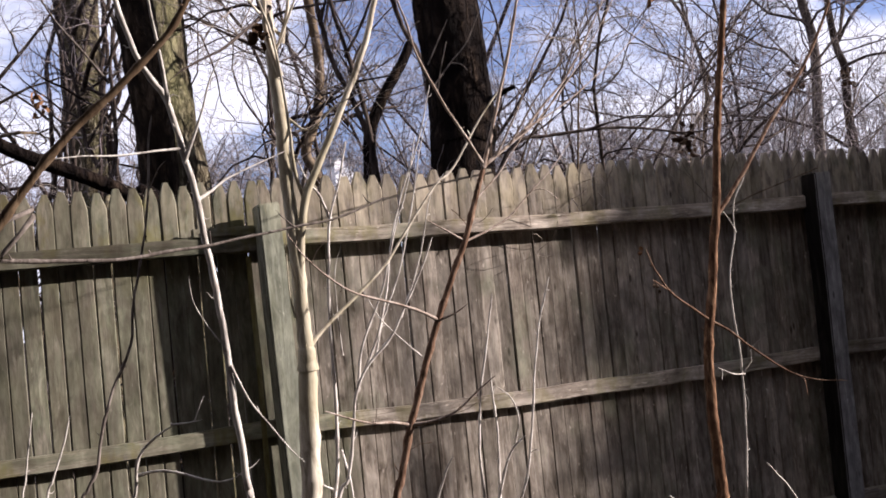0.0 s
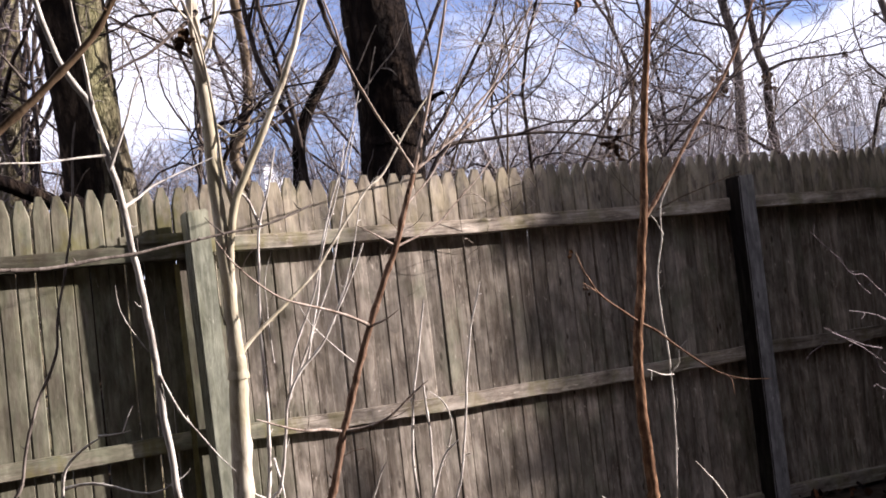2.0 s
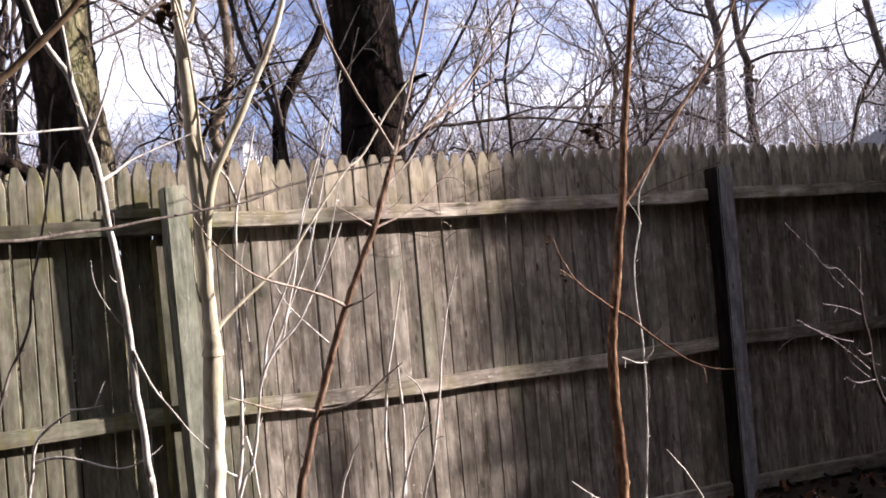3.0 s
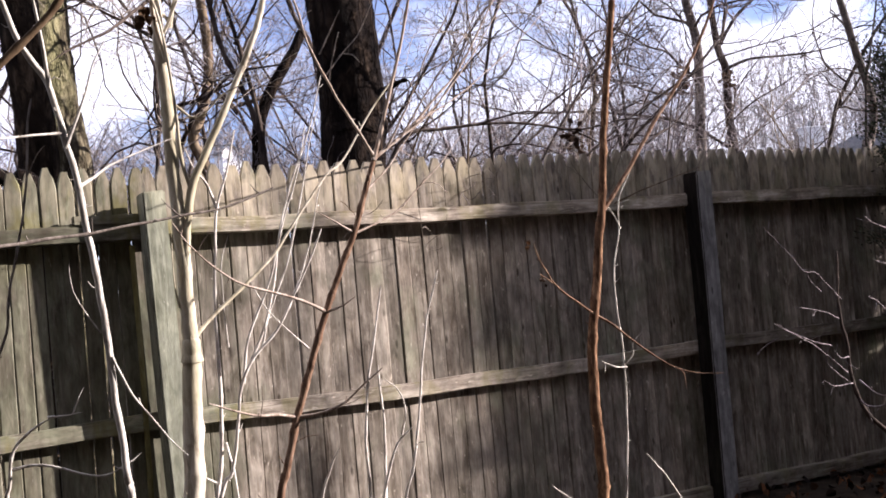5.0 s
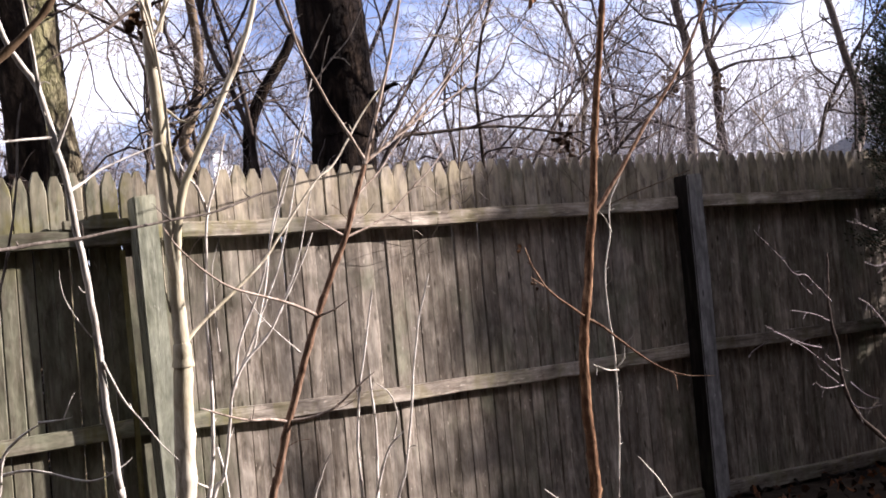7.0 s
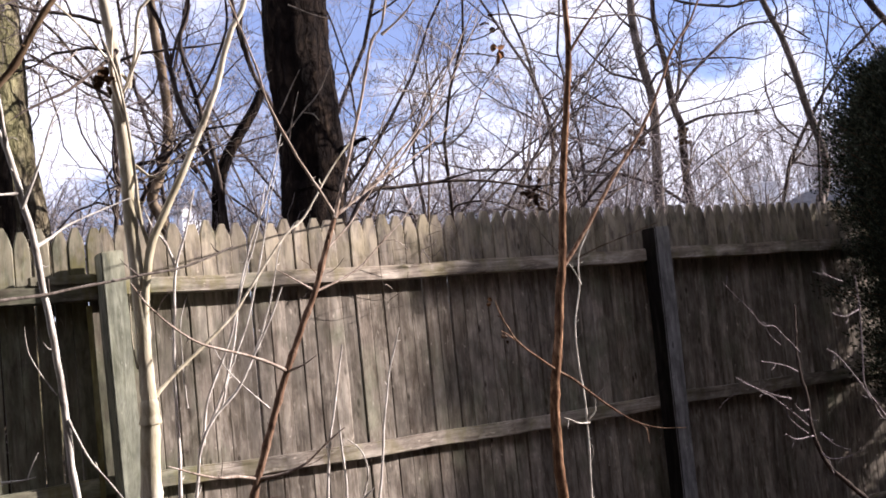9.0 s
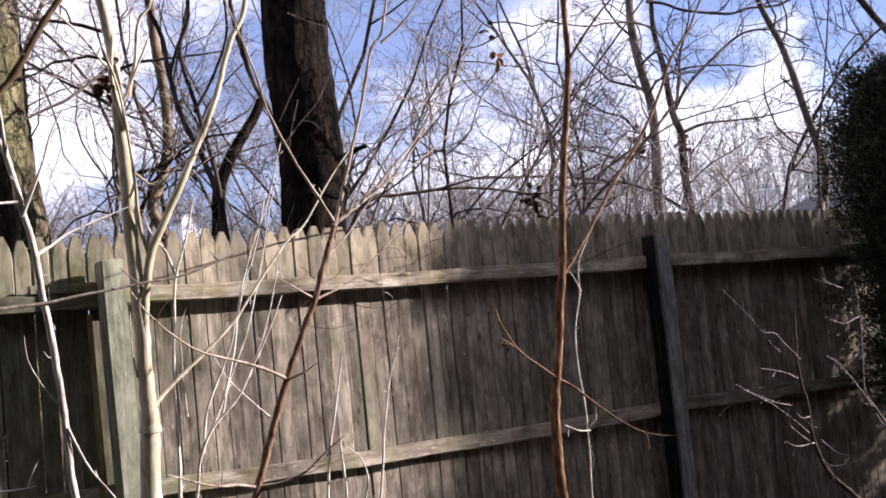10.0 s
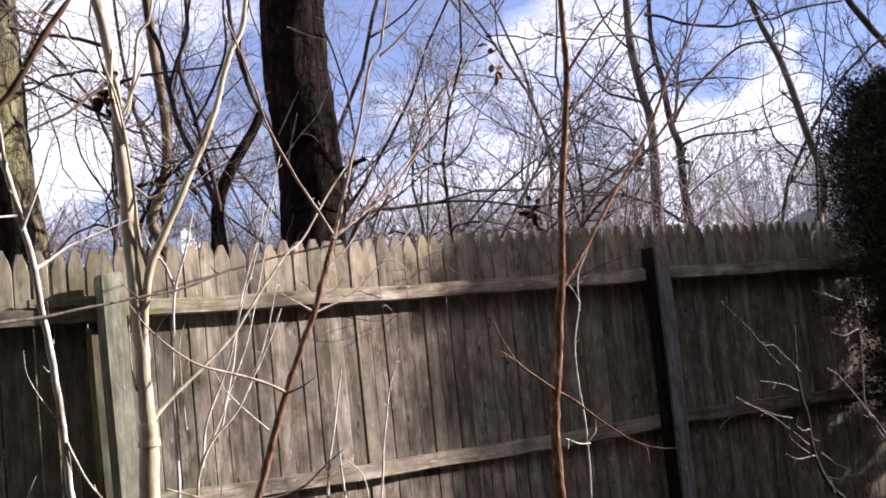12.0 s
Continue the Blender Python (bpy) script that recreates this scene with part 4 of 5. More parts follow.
# dark bark, its tone lowered further to stand for the shade here
dark_tree = shoots("tree", "thick dark-barked tree trunk, darkened for shade, with a broken stub", "tree", (
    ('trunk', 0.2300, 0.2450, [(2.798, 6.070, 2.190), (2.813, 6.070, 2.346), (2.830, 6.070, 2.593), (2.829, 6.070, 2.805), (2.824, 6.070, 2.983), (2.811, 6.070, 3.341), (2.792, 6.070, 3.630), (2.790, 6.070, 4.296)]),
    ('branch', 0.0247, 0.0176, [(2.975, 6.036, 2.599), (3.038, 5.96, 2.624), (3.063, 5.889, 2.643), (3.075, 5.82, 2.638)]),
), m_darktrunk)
# thin dead shoots on its bark
for pts in (
        [(2.660, 5.885, 3.460), (2.789, 5.832, 3.393), (2.874, 5.780, 3.357)],
        [(2.546, 5.885, 2.794), (2.618, 5.832, 2.953), (2.651, 5.780, 3.036)],
        [(2.593, 5.885, 2.641), (2.599, 5.832, 2.748), (2.631, 5.780, 2.906)],
        [(2.703, 5.885, 2.803), (2.736, 5.832, 2.785), (2.751, 5.780, 2.732)],
        [(2.578, 5.885, 2.675), (2.688, 5.859, 2.807), (2.778, 5.832, 2.906), (2.855, 5.806, 3.057), (2.898, 5.780, 3.156)],
):
    one = Tubes()
    one.tube(spline(pts, 0.03)[0], np.linspace(0.0055, 0.0025, len(spline(pts, 0.03)[0])), 5)
    part("twig", one, m_greyt, dark_tree, "pale dead twig").matrix_basis = dark_tree.matrix_basis.inverted()
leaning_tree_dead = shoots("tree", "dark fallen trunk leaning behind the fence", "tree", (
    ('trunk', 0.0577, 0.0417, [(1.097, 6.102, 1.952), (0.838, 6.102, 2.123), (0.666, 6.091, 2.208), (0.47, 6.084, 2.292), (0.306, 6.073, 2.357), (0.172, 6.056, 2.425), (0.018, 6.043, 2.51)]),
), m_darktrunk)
crooked_tree = shoots("tree", "thin crooked tree with tan bark", "tree", (
    ('trunk', 0.0471, 0.0353, [(2.266, 7.252, 1.994), (2.22, 7.254, 2.352), (2.157, 7.261, 2.513), (2.237, 7.248, 2.706), (2.3, 7.236, 2.98), (2.302, 7.233, 3.258), (2.271, 7.234, 3.578), (2.245, 7.234, 3.938), (2.217, 7.234, 4.299), (2.201, 7.231, 4.781)]),
), m_limbpale)
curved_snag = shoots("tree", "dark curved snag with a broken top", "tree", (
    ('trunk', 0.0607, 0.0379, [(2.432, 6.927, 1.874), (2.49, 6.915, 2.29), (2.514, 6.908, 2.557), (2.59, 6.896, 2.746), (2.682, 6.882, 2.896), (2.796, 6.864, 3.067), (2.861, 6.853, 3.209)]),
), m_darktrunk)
forked_tree = shoots("tree", "grey tree with two upright trunks and long limbs", "tree", (
    ('trunk', 0.0660, 0.0440, [(7.741, 8.400, 2.509), (7.759, 8.400, 2.862), (7.784, 8.400, 3.159), (7.809, 8.400, 3.458), (7.793, 8.400, 3.697), (7.731, 8.400, 3.936), (7.678, 8.400, 4.235), (7.656, 8.400, 4.536), (7.674, 8.400, 4.902), (7.693, 8.400, 5.271), (7.738, 8.400, 5.708)]),
    ('trunk', 0.0620, 0.0240, [(8.179, 8.400, 2.497), (8.156, 8.400, 2.738), (8.158, 8.400, 3.039), (8.177, 8.400, 3.342), (8.103, 8.400, 3.523), (8.064, 8.400, 3.765), (8.034, 8.400, 4.069), (7.978, 8.400, 4.311), (7.954, 8.400, 4.555), (7.983, 8.400, 4.927), (8.003, 8.400, 5.302)]),
    ('branch', 0.0270, 0.0120, [(8.146, 8.400, 3.634), (8.269, 8.360, 3.823), (8.372, 8.320, 3.939), (8.565, 8.280, 4.091), (8.810, 8.240, 4.279), (8.939, 8.200, 4.368), (9.054, 8.160, 4.426), (9.279, 8.120, 4.460), (9.498, 8.080, 4.442), (9.666, 8.040, 4.375), (9.871, 8.000, 4.259)]),
    ('branch', 0.0220, 0.0180, [(7.908, 8.367, 4.744), (8.073, 8.333, 4.727), (8.274, 8.300, 4.669), (8.524, 8.267, 4.645), (8.698, 8.233, 4.634), (8.945, 8.200, 4.640), (9.154, 8.167, 4.702), (9.571, 8.133, 4.754), (9.776, 8.100, 4.830), (9.980, 8.067, 4.887), (10.233, 8.033, 4.936), (10.591, 8.000, 4.994)]),
    ('branch', 0.0120, 0.0060, [(8.169, 8.400, 3.488), (8.494, 8.300, 3.569), (8.825, 8.200, 3.645), (9.120, 8.100, 3.721), (9.336, 8.000, 3.828), (9.421, 7.900, 3.842)]),
    ('branch', 0.0260, 0.0060, [(8.195, 8.400, 3.354), (8.277, 8.317, 3.397), (8.405, 8.233, 3.429), (8.738, 8.150, 3.446), (9.081, 8.067, 3.476), (9.440, 7.983, 3.545), (9.649, 7.900, 3.636)]),
    ('branch', 0.0170, 0.0100, [(7.970, 8.400, 4.311), (7.863, 8.329, 4.430), (7.650, 8.257, 4.455), (7.360, 8.186, 4.431), (7.074, 8.114, 4.379), (6.794, 8.043, 4.310), (6.460, 7.971, 4.284), (6.142, 7.900, 4.279)]),
    ('branch', 0.0200, 0.0090, [(7.776, 8.400, 3.206), (7.577, 8.338, 3.310), (7.418, 8.275, 3.364), (7.233, 8.213, 3.462), (6.968, 8.150, 3.488), (6.718, 8.088, 3.562), (6.460, 8.025, 3.622), (6.180, 7.962, 3.760), (5.960, 7.900, 3.894)]),
    ('branch', 0.0170, 0.0080, [(7.770, 8.400, 3.070), (7.485, 8.317, 3.082), (7.114, 8.233, 3.054), (6.768, 8.150, 3.093), (6.422, 8.067, 3.135), (6.055, 7.983, 3.216), (5.717, 7.900, 3.257)]),
    ('branch', 0.0130, 0.0050, [(7.797, 8.400, 3.721), (7.548, 8.300, 3.813), (7.293, 8.200, 3.924), (7.000, 8.100, 3.970), (6.785, 8.000, 4.016), (6.515, 7.900, 4.111)]),
    ('branch', 0.0120, 0.0060, [(7.668, 8.400, 4.270), (7.571, 8.150, 4.068), (7.481, 7.900, 3.861)]),
    ('branch', 0.0190, 0.0080, [(8.097, 8.400, 3.535), (8.133, 8.367, 3.698), (8.176, 8.333, 3.996), (8.244, 8.300, 4.297), (8.342, 8.267, 4.539), (8.370, 8.233, 4.840), (8.464, 8.200, 5.149)]),
    ('branch', 0.0140, 0.0050, [(8.056, 8.400, 3.765), (7.904, 8.233, 3.958), (7.851, 8.067, 4.088), (7.806, 7.900, 4.096)]),
    ('branch', 0.0120, 0.0050, [(7.770, 8.400, 3.457), (7.526, 8.233, 3.561), (7.359, 8.067, 3.660), (7.147, 7.900, 3.780)]),
    ('branch', 0.0130, 0.0050, [(8.164, 8.400, 2.786), (8.207, 8.250, 2.889), (8.295, 8.100, 2.991), (8.470, 7.950, 3.097), (8.578, 7.800, 3.202)]),
    ('branch', 0.0120, 0.0040, [(7.641, 8.400, 3.324), (7.317, 8.250, 3.328), (6.987, 8.100, 3.179), (6.678, 7.950, 3.008), (6.540, 7.800, 2.765)]),
    ('branch', 0.0100, 0.0040, [(7.400, 8.400, 3.521), (7.109, 8.250, 3.641), (6.919, 8.100, 3.712), (6.782, 7.950, 3.890), (6.638, 7.800, 4.006)]),
    ('branch', 0.0110, 0.0050, [(7.656, 8.400, 4.536), (7.397, 8.250, 4.560), (7.092, 8.100, 4.577), (6.742, 7.950, 4.457), (6.384, 7.800, 4.291)]),
    ('branch', 0.0120, 0.0040, [(8.297, 8.400, 4.254), (8.076, 8.280, 4.312), (7.928, 8.160, 4.418), (7.920, 8.040, 4.560), (7.964, 7.920, 4.702), (7.923, 7.800, 4.895)]),
    ('branch', 0.0090, 0.0040, [(9.157, 8.400, 4.441), (8.912, 8.050, 4.509), (8.712, 7.700, 4.507)]),
    ('branch', 0.0090, 0.0040, [(9.599, 8.400, 4.565), (9.485, 8.050, 4.547), (9.303, 7.700, 4.487)]),
), m_limbgrey, m_limb, twiglets=2, twig_length=0.7)
hanging_vines = shoots("vine", "dark bare vines climbing an old trunk", "vine", (
    ('stem', 0.0218, 0.0174, [(0.731, 8.371, 2.207), (0.732, 8.364, 2.832), (0.712, 8.361, 3.377), (0.715, 8.355, 3.881), (0.736, 8.346, 4.516)]),
    ('stem', 0.0261, 0.0174, [(1.052, 8.327, 2.182), (1, 8.327, 2.816), (0.961, 8.328, 3.24), (1.022, 8.315, 3.619), (1.023, 8.31, 4.13), (1.068, 8.299, 4.514)]),
    ('stem', 0.0217, 0.0174, [(0.986, 8.336, 2.187), (0.988, 8.328, 2.879), (1.093, 8.31, 3.192), (1.075, 8.309, 3.575), (1.169, 8.291, 4), (1.17, 8.285, 4.514)]),
    ('stem', 0.0175, 0.0131, [(0.697, 8.426, 2.214), (0.689, 8.418, 3.031), (0.831, 8.395, 3.342), (0.767, 8.401, 3.64), (0.852, 8.386, 3.978), (0.836, 8.382, 4.534)]),
    ('stem', 0.0216, 0.0151, [(0.58, 8.288, 2.486), (0.595, 8.28, 3.058), (0.594, 8.276, 3.394), (0.685, 8.26, 3.727), (0.645, 8.262, 4.066), (0.719, 8.247, 4.49), (0.724, 8.242, 4.92)]),
    ('stem', 0.0173, 0.0129, [(0.656, 8.277, 2.481), (0.717, 8.263, 3.052), (0.776, 8.25, 3.471), (0.74, 8.251, 3.851), (0.835, 8.234, 4.233), (0.819, 8.232, 4.576), (0.866, 8.222, 4.923)]),
    ('stem', 0.0170, 0.0128, [(0.882, 8.145, 2.451), (0.947, 8.129, 3.105), (1.006, 8.118, 3.437), (0.989, 8.118, 3.647), (1.069, 8.104, 3.898), (1.043, 8.104, 4.196), (1.099, 8.093, 4.538), (1.099, 8.089, 4.883)]),
    ('stem', 0.0170, 0.0128, [(0.997, 8.13, 2.442), (1.019, 8.12, 3.015), (1.016, 8.117, 3.353), (1.1, 8.103, 3.56), (1.097, 8.101, 3.856), (1.163, 8.089, 4.109), (1.162, 8.084, 4.538)]),
    ('branch', 0.0177, 0.0133, [(0.961, 8.328, 3.24), (1.071, 8.279, 3.313), (1.121, 8.236, 3.45), (1.153, 8.197, 3.588)]),
), m_limb)
low_limb = shoots("arching_shoot", "long thin dark shoot arching low over the fence", "shoot", (
    ('stem', 0.0149, 0.0060, [(2.485, 5.205, 1.712), (2.598, 5.186, 2.064), (2.724, 5.167, 2.209), (2.901, 5.142, 2.229), (3.115, 5.112, 2.248), (3.313, 5.085, 2.25), (3.514, 5.057, 2.229), (3.715, 5.03, 2.183), (3.88, 5.008, 2.103)]),
    ('branch', 0.0093, 0.0037, [(3.115, 5.112, 2.248), (3.247, 5.06, 2.281), (3.379, 5.007, 2.299), (3.557, 4.95, 2.274)]),
    ('branch', 0.0081, 0.0039, [(3.613, 5.044, 2.205), (3.764, 4.989, 2.2), (3.954, 4.928, 2.237), (4.14, 4.869, 2.231)]),
), m_limb)
thicket_a = shoots("thicket_stem", "dark slender bare stem rising beyond the fence", "shrub", (
    ('stem', 0.0241, 0.0138, [(2.303, 6.236, 2.077), (2.248, 6.24, 2.455), (2.173, 6.248, 2.692), (2.083, 6.258, 2.906), (2.035, 6.262, 3.147), (2.004, 6.264, 3.389), (1.941, 6.27, 3.561), (1.933, 6.269, 3.77), (1.908, 6.269, 4.118)]),
    ('branch', 0.0140, 0.0070, [(2.035, 6.262, 3.147), (2.079, 6.229, 3.314), (2.144, 6.193, 3.48), (2.171, 6.161, 3.718), (2.215, 6.127, 3.955)]),
), m_limb, twiglets=2)
thicket_b = shoots("thicket_stem", "dark slender bare stem rising beyond the fence", "shrub", (
    ('stem', 0.0216, 0.0108, [(2.374, 6.529, 2.111), (2.372, 6.524, 2.54), (2.285, 6.532, 2.992), (2.202, 6.539, 3.374), (2.267, 6.528, 3.593), (2.276, 6.523, 3.888), (2.329, 6.512, 4.263)]),
    ('branch', 0.0146, 0.0073, [(2.269, 6.534, 3.011), (2.394, 6.463, 3.251), (2.467, 6.4, 3.493), (2.454, 6.348, 3.77), (2.513, 6.287, 4.047)]),
), m_limb, twiglets=2)
thicket_c = shoots("thicket_stem", "dark slender bare stem rising beyond the fence", "shrub", (
    ('stem', 0.0226, 0.0150, [(2.904, 6.657, 2.103), (2.874, 6.656, 2.632), (2.831, 6.658, 3.014), (2.751, 6.667, 3.186), (2.69, 6.674, 3.359), (2.629, 6.679, 3.665), (2.616, 6.677, 3.973), (2.621, 6.672, 4.361)]),
    ('branch', 0.0154, 0.0077, [(2.705, 6.672, 3.321), (2.659, 6.642, 3.579), (2.727, 6.595, 3.877), (2.78, 6.551, 4.214)]),
), m_limb, twiglets=2)
leaning_tree = shoots("tree", "tall thin tree leaning over with grey-brown bark", "tree", (
    ('trunk', 0.0640, 0.0320, [(9.647, 8.000, 2.320), (9.744, 8.000, 2.486), (9.834, 8.000, 2.703), (9.854, 8.000, 2.892), (9.807, 8.000, 3.113), (9.714, 8.000, 3.334), (9.640, 8.000, 3.554), (9.587, 8.000, 3.742), (9.534, 8.000, 3.930), (9.463, 8.000, 4.117), (9.383, 8.000, 4.303), (9.248, 8.000, 4.516), (9.151, 8.000, 4.698), (9.081, 8.000, 4.882), (8.989, 8.000, 5.126), (8.943, 8.000, 5.437)]),
    ('branch', 0.0120, 0.0040, [(9.755, 8.000, 3.220), (9.253, 7.867, 3.261), (8.661, 7.733, 3.153), (8.199, 7.600, 3.154)]),
    ('branch', 0.0110, 0.0040, [(9.628, 8.000, 3.585), (9.226, 7.867, 3.573), (8.838, 7.733, 3.429), (8.381, 7.600, 3.283)]),
    ('branch', 0.0110, 0.0040, [(9.486, 8.000, 4.055), (9.588, 7.867, 4.066), (9.641, 7.733, 3.987), (9.608, 7.600, 3.856)]),
    ('branch', 0.0100, 0.0040, [(9.852, 8.000, 3.018), (9.464, 7.867, 2.991), (8.892, 7.733, 3.054), (8.427, 7.600, 3.099)]),
    ('branch', 0.0110, 0.0050, [(9.383, 8.000, 4.303), (9.392, 7.867, 4.201), (9.495, 7.733, 4.149), (9.538, 7.600, 4.038)]),
    ('branch', 0.0120, 0.0040, [(9.599, 8.000, 3.711), (9.701, 7.867, 3.730), (9.806, 7.733, 3.687), (9.835, 7.600, 3.728)]),
), m_limbgrey, m_limb, twiglets=3, twig_length=0.5)
far_snag = shoots("tree", "thin leaning brown tree beyond the fence", "tree", (
    ('trunk', 0.0550, 0.0500, [(13.146, 8.600, 3.591), (12.795, 8.600, 4.108), (12.473, 8.600, 4.468), (12.118, 8.600, 4.745), (11.901, 8.600, 4.916), (11.674, 8.600, 5.119), (11.496, 8.600, 5.287), (11.251, 8.600, 5.627)]),
    ('branch', 0.0220, 0.0080, [(12.314, 8.600, 4.018), (11.819, 8.520, 4.269), (11.527, 8.440, 4.390), (11.256, 8.360, 4.585), (11.030, 8.280, 4.721), (10.815, 8.200, 4.888)]),
    ('branch', 0.0120, 0.0060, [(11.901, 8.600, 4.916), (11.571, 8.400, 5.081), (11.411, 8.200, 5.285)]),
    ('branch', 0.0120, 0.0060, [(11.580, 8.600, 4.677), (11.099, 8.467, 4.678), (10.692, 8.333, 4.715), (10.283, 8.200, 4.680)]),
), m_limb, twiglets=4, twig_length=0.6)
slim_tree = shoots("tree", "slim dark bare tree beyond the fence", "tree", (
    ('trunk', 0.0160, 0.0080, [(9.257, 7.600, 2.818), (9.359, 7.600, 3.239), (9.456, 7.600, 3.544), (9.610, 7.600, 4.042), (9.763, 7.600, 4.613), (9.869, 7.600, 5.001)]),
    ('branch', 0.0120, 0.0060, [(9.669, 7.600, 3.366), (9.629, 7.560, 3.754), (9.495, 7.520, 4.074), (9.374, 7.480, 4.361), (9.257, 7.440, 4.705), (9.186, 7.400, 4.929)]),
    ('branch', 0.0080, 0.0030, [(9.533, 7.600, 3.792), (9.760, 7.500, 3.959), (9.930, 7.400, 4.062), (10.082, 7.300, 4.289)]),
), m_limb, twiglets=4, twig_length=0.45)

def crown(root, seed, line, r0, r1, count, length, levels, material=None, twig=None, **more):
    """Limbs and twigs grown along a trunk, as two parts of the tree."""
    g = np.random.default_rng(seed)
    limbs, twigs = Tubes(), Tubes()
    ramify(g, limbs, twigs, line, r0, r1, count, length, levels, **more)
    shift = root.matrix_basis.inverted()
    if limbs.n:
        tagged(part("branchwork", limbs, material or m_limb, root), kind="stuff").matrix_basis = shift
    if twigs.n:
        tagged(part("twigwork", twigs, twig or m_twig, root), kind="stuff").matrix_basis = shift


# limbs of the trees that were placed one by one
crown(forked_tree, 3, [(7.784, 8.400, 3.159), (7.809, 8.400, 3.458), (7.793, 8.400, 3.697), (7.731, 8.400, 3.936), (7.678, 8.400, 4.235), (7.656, 8.400, 4.536), (7.674, 8.400, 4.902), (7.693, 8.400, 5.271), (7.738, 8.400, 5.708)], 0.03, 0.015, 9, 2.0, 3, spread=1.0, wander=0.3)
crown(leaning_tree, 4, [(9.834, 8.000, 2.703), (9.854, 8.000, 2.892), (9.807, 8.000, 3.113), (9.714, 8.000, 3.334), (9.640, 8.000, 3.554), (9.587, 8.000, 3.742), (9.534, 8.000, 3.930), (9.463, 8.000, 4.117), (9.383, 8.000, 4.303), (9.248, 8.000, 4.516), (9.151, 8.000, 4.698), (9.081, 8.000, 4.882), (8.989, 8.000, 5.126), (8.943, 8.000, 5.437)], 0.025, 0.015, 7, 1.5, 3, spread=1.0, wander=0.3)
crown(crooked_tree, 5, [(1.972, 7.292, 2.075), (1.976, 7.28, 3.075), (1.88, 7.281, 4.275)], 0.06, 0.03, 9, 2.0, 3, twig=m_twigpale)
crown(curved_snag, 6, [(2.277, 6.949, 1.87), (2.329, 6.935, 2.47), (2.479, 6.909, 2.969)], 0.06, 0.03, 6, 1.4, 3)
crown(old_tree, 8, [(0.862, 6.945, 1.674), (0.717, 6.954, 2.675), (0.573, 6.957, 4.276)], 0.05, 0.03, 8, 1.6, 3)
crown(vine_tree, 9, [(0.256, 8.043, 1.288), (0.147, 7.942, 2.688), (0.054, 7.936, 4.488)], 0.06, 0.03, 11, 1.5, 3, up=-0.02, twig=m_twigpale, material=m_limbpale)

# slender trees and brush beyond the fence
TREES = [  # x, y, height, trunk radius, lean in x, seed
    (3.76, 8.16, 6.0, 0.035, 0.25, 21), (4.71, 9.95, 7.5, 0.03, 0.1, 22), (5.48, 8.93, 6.5, 0.025, -0.12, 23),
    (3.46, 11.13, 8.0, 0.05, 0.2, 24), (10.52, 8.13, 6.6, 0.045, -0.12, 25), (0.24, 8.65, 6.0, 0.035, 0.02, 53), (-0.02, 9.69, 6.5, 0.035, 0.03, 55), (0.76, 12.01, 8.0, 0.05, 0.05, 26),
    (2.08, 10.61, 7.5, 0.045, 0.18, 27), (9.18, 10.84, 7.5, 0.05, -0.1, 28), (10.91, 13.13, 8.5, 0.055, 0.0, 29),
    (12.88, 11.34, 8.0, 0.05, -0.1, 31), (4.86, 13.96, 9.0, 0.055, 0.05, 32),
    (3.02, 15.23, 9.0, 0.055, 0.0, 35),
    (1.06, 9.14, 5.5, 0.035, 0.15, 36), (2.61, 7.92, 5.0, 0.03, 0.1, 37), (9.86, 8.53, 6.5, 0.045, -0.15, 38),
    (3.22, 7.23, 4.8, 0.025, 0.35, 39), (3.99, 6.92, 4.6, 0.025, 0.2, 40), (4.96, 7.39, 5.0, 0.028, 0.1, 41), (6.63, 9.98, 6.5, 0.035, 0.05, 42), (3.72, 9.38, 6.4, 0.022, 0.3, 43),
    (1.30, 7.90, 6.0, 0.03, 0.12, 44), (2.23, 8.78, 6.5, 0.03, 0.0, 45), (2.93, 9.49, 7.0, 0.03, -0.08, 46)]
for x, y, h, r, lean, seed in TREES:
    g = np.random.default_rng(seed)
    root = thing("bare_tree", (x, y, 0), "slender leafless tree with fine grey-brown twigs beyond the fence", "tree", "leafless trees beyond the fence")
    r *= 0.8
    line = bend(g, (x, y, -0.03), (lean, 0, 1), h, 14, 0.20, 0.05)
    tb = Tubes()
    tb.tube(line, np.linspace(r, r * 0.25, 15), 8, 0.1, g)
    part("trunk", tb, m_limb, root).matrix_basis = root.matrix_basis.inverted()
    crown(root, seed + 100, line, r, r * 0.25, 14, 0.30 * h, 3, twig=m_twigpale if seed % 2 == 0 else m_twig, start=0.2, wander=0.33, spread=1.0)

# arching brush: many thin shoots from low crowns
g = np.random.default_rng(55)
for i in range(14):
    x = -0.6 + i * 0.62 + g.uniform(-0.2, 0.2)
    y = float(g.uniform(5.6, 7.4))
    root = thing("brush", (x, y, 0), "arching leafless brush with pale thin shoots beyond the fence", "shrub", "brush beyond the fence")
    twigs = Tubes()
    for k in range(int(g.integers(4, 7))):
        d = np.array((g.normal() * 0.35 + 0.12, g.normal() * 0.3, 1.0))
        ln = g.uniform(2.2, 3.6)
        line = bend(g, (x + g.normal() * 0.1, y + g.normal() * 0.1, -0.02), d, ln, 9, 0.13, -0.03)
        r = g.uniform(0.007, 0.013)
        one = Tubes()
        one.tube(line, np.linspace(r, r * 0.25, 10), 5)
        part("shoot", one, m_limbpale if i % 2 else m_limb, root).matrix_basis = root.matrix_basis.inverted()
        ramify(g, twigs, twigs, line, r, r * 0.25, 7, 0.75, 2, 0.8, 0.04, 0.35)
    tagged(part("twigwork", twigs, m_twigpale if i % 2 else m_twig, root), kind="stuff").matrix_basis = root.matrix_basis.inverted()

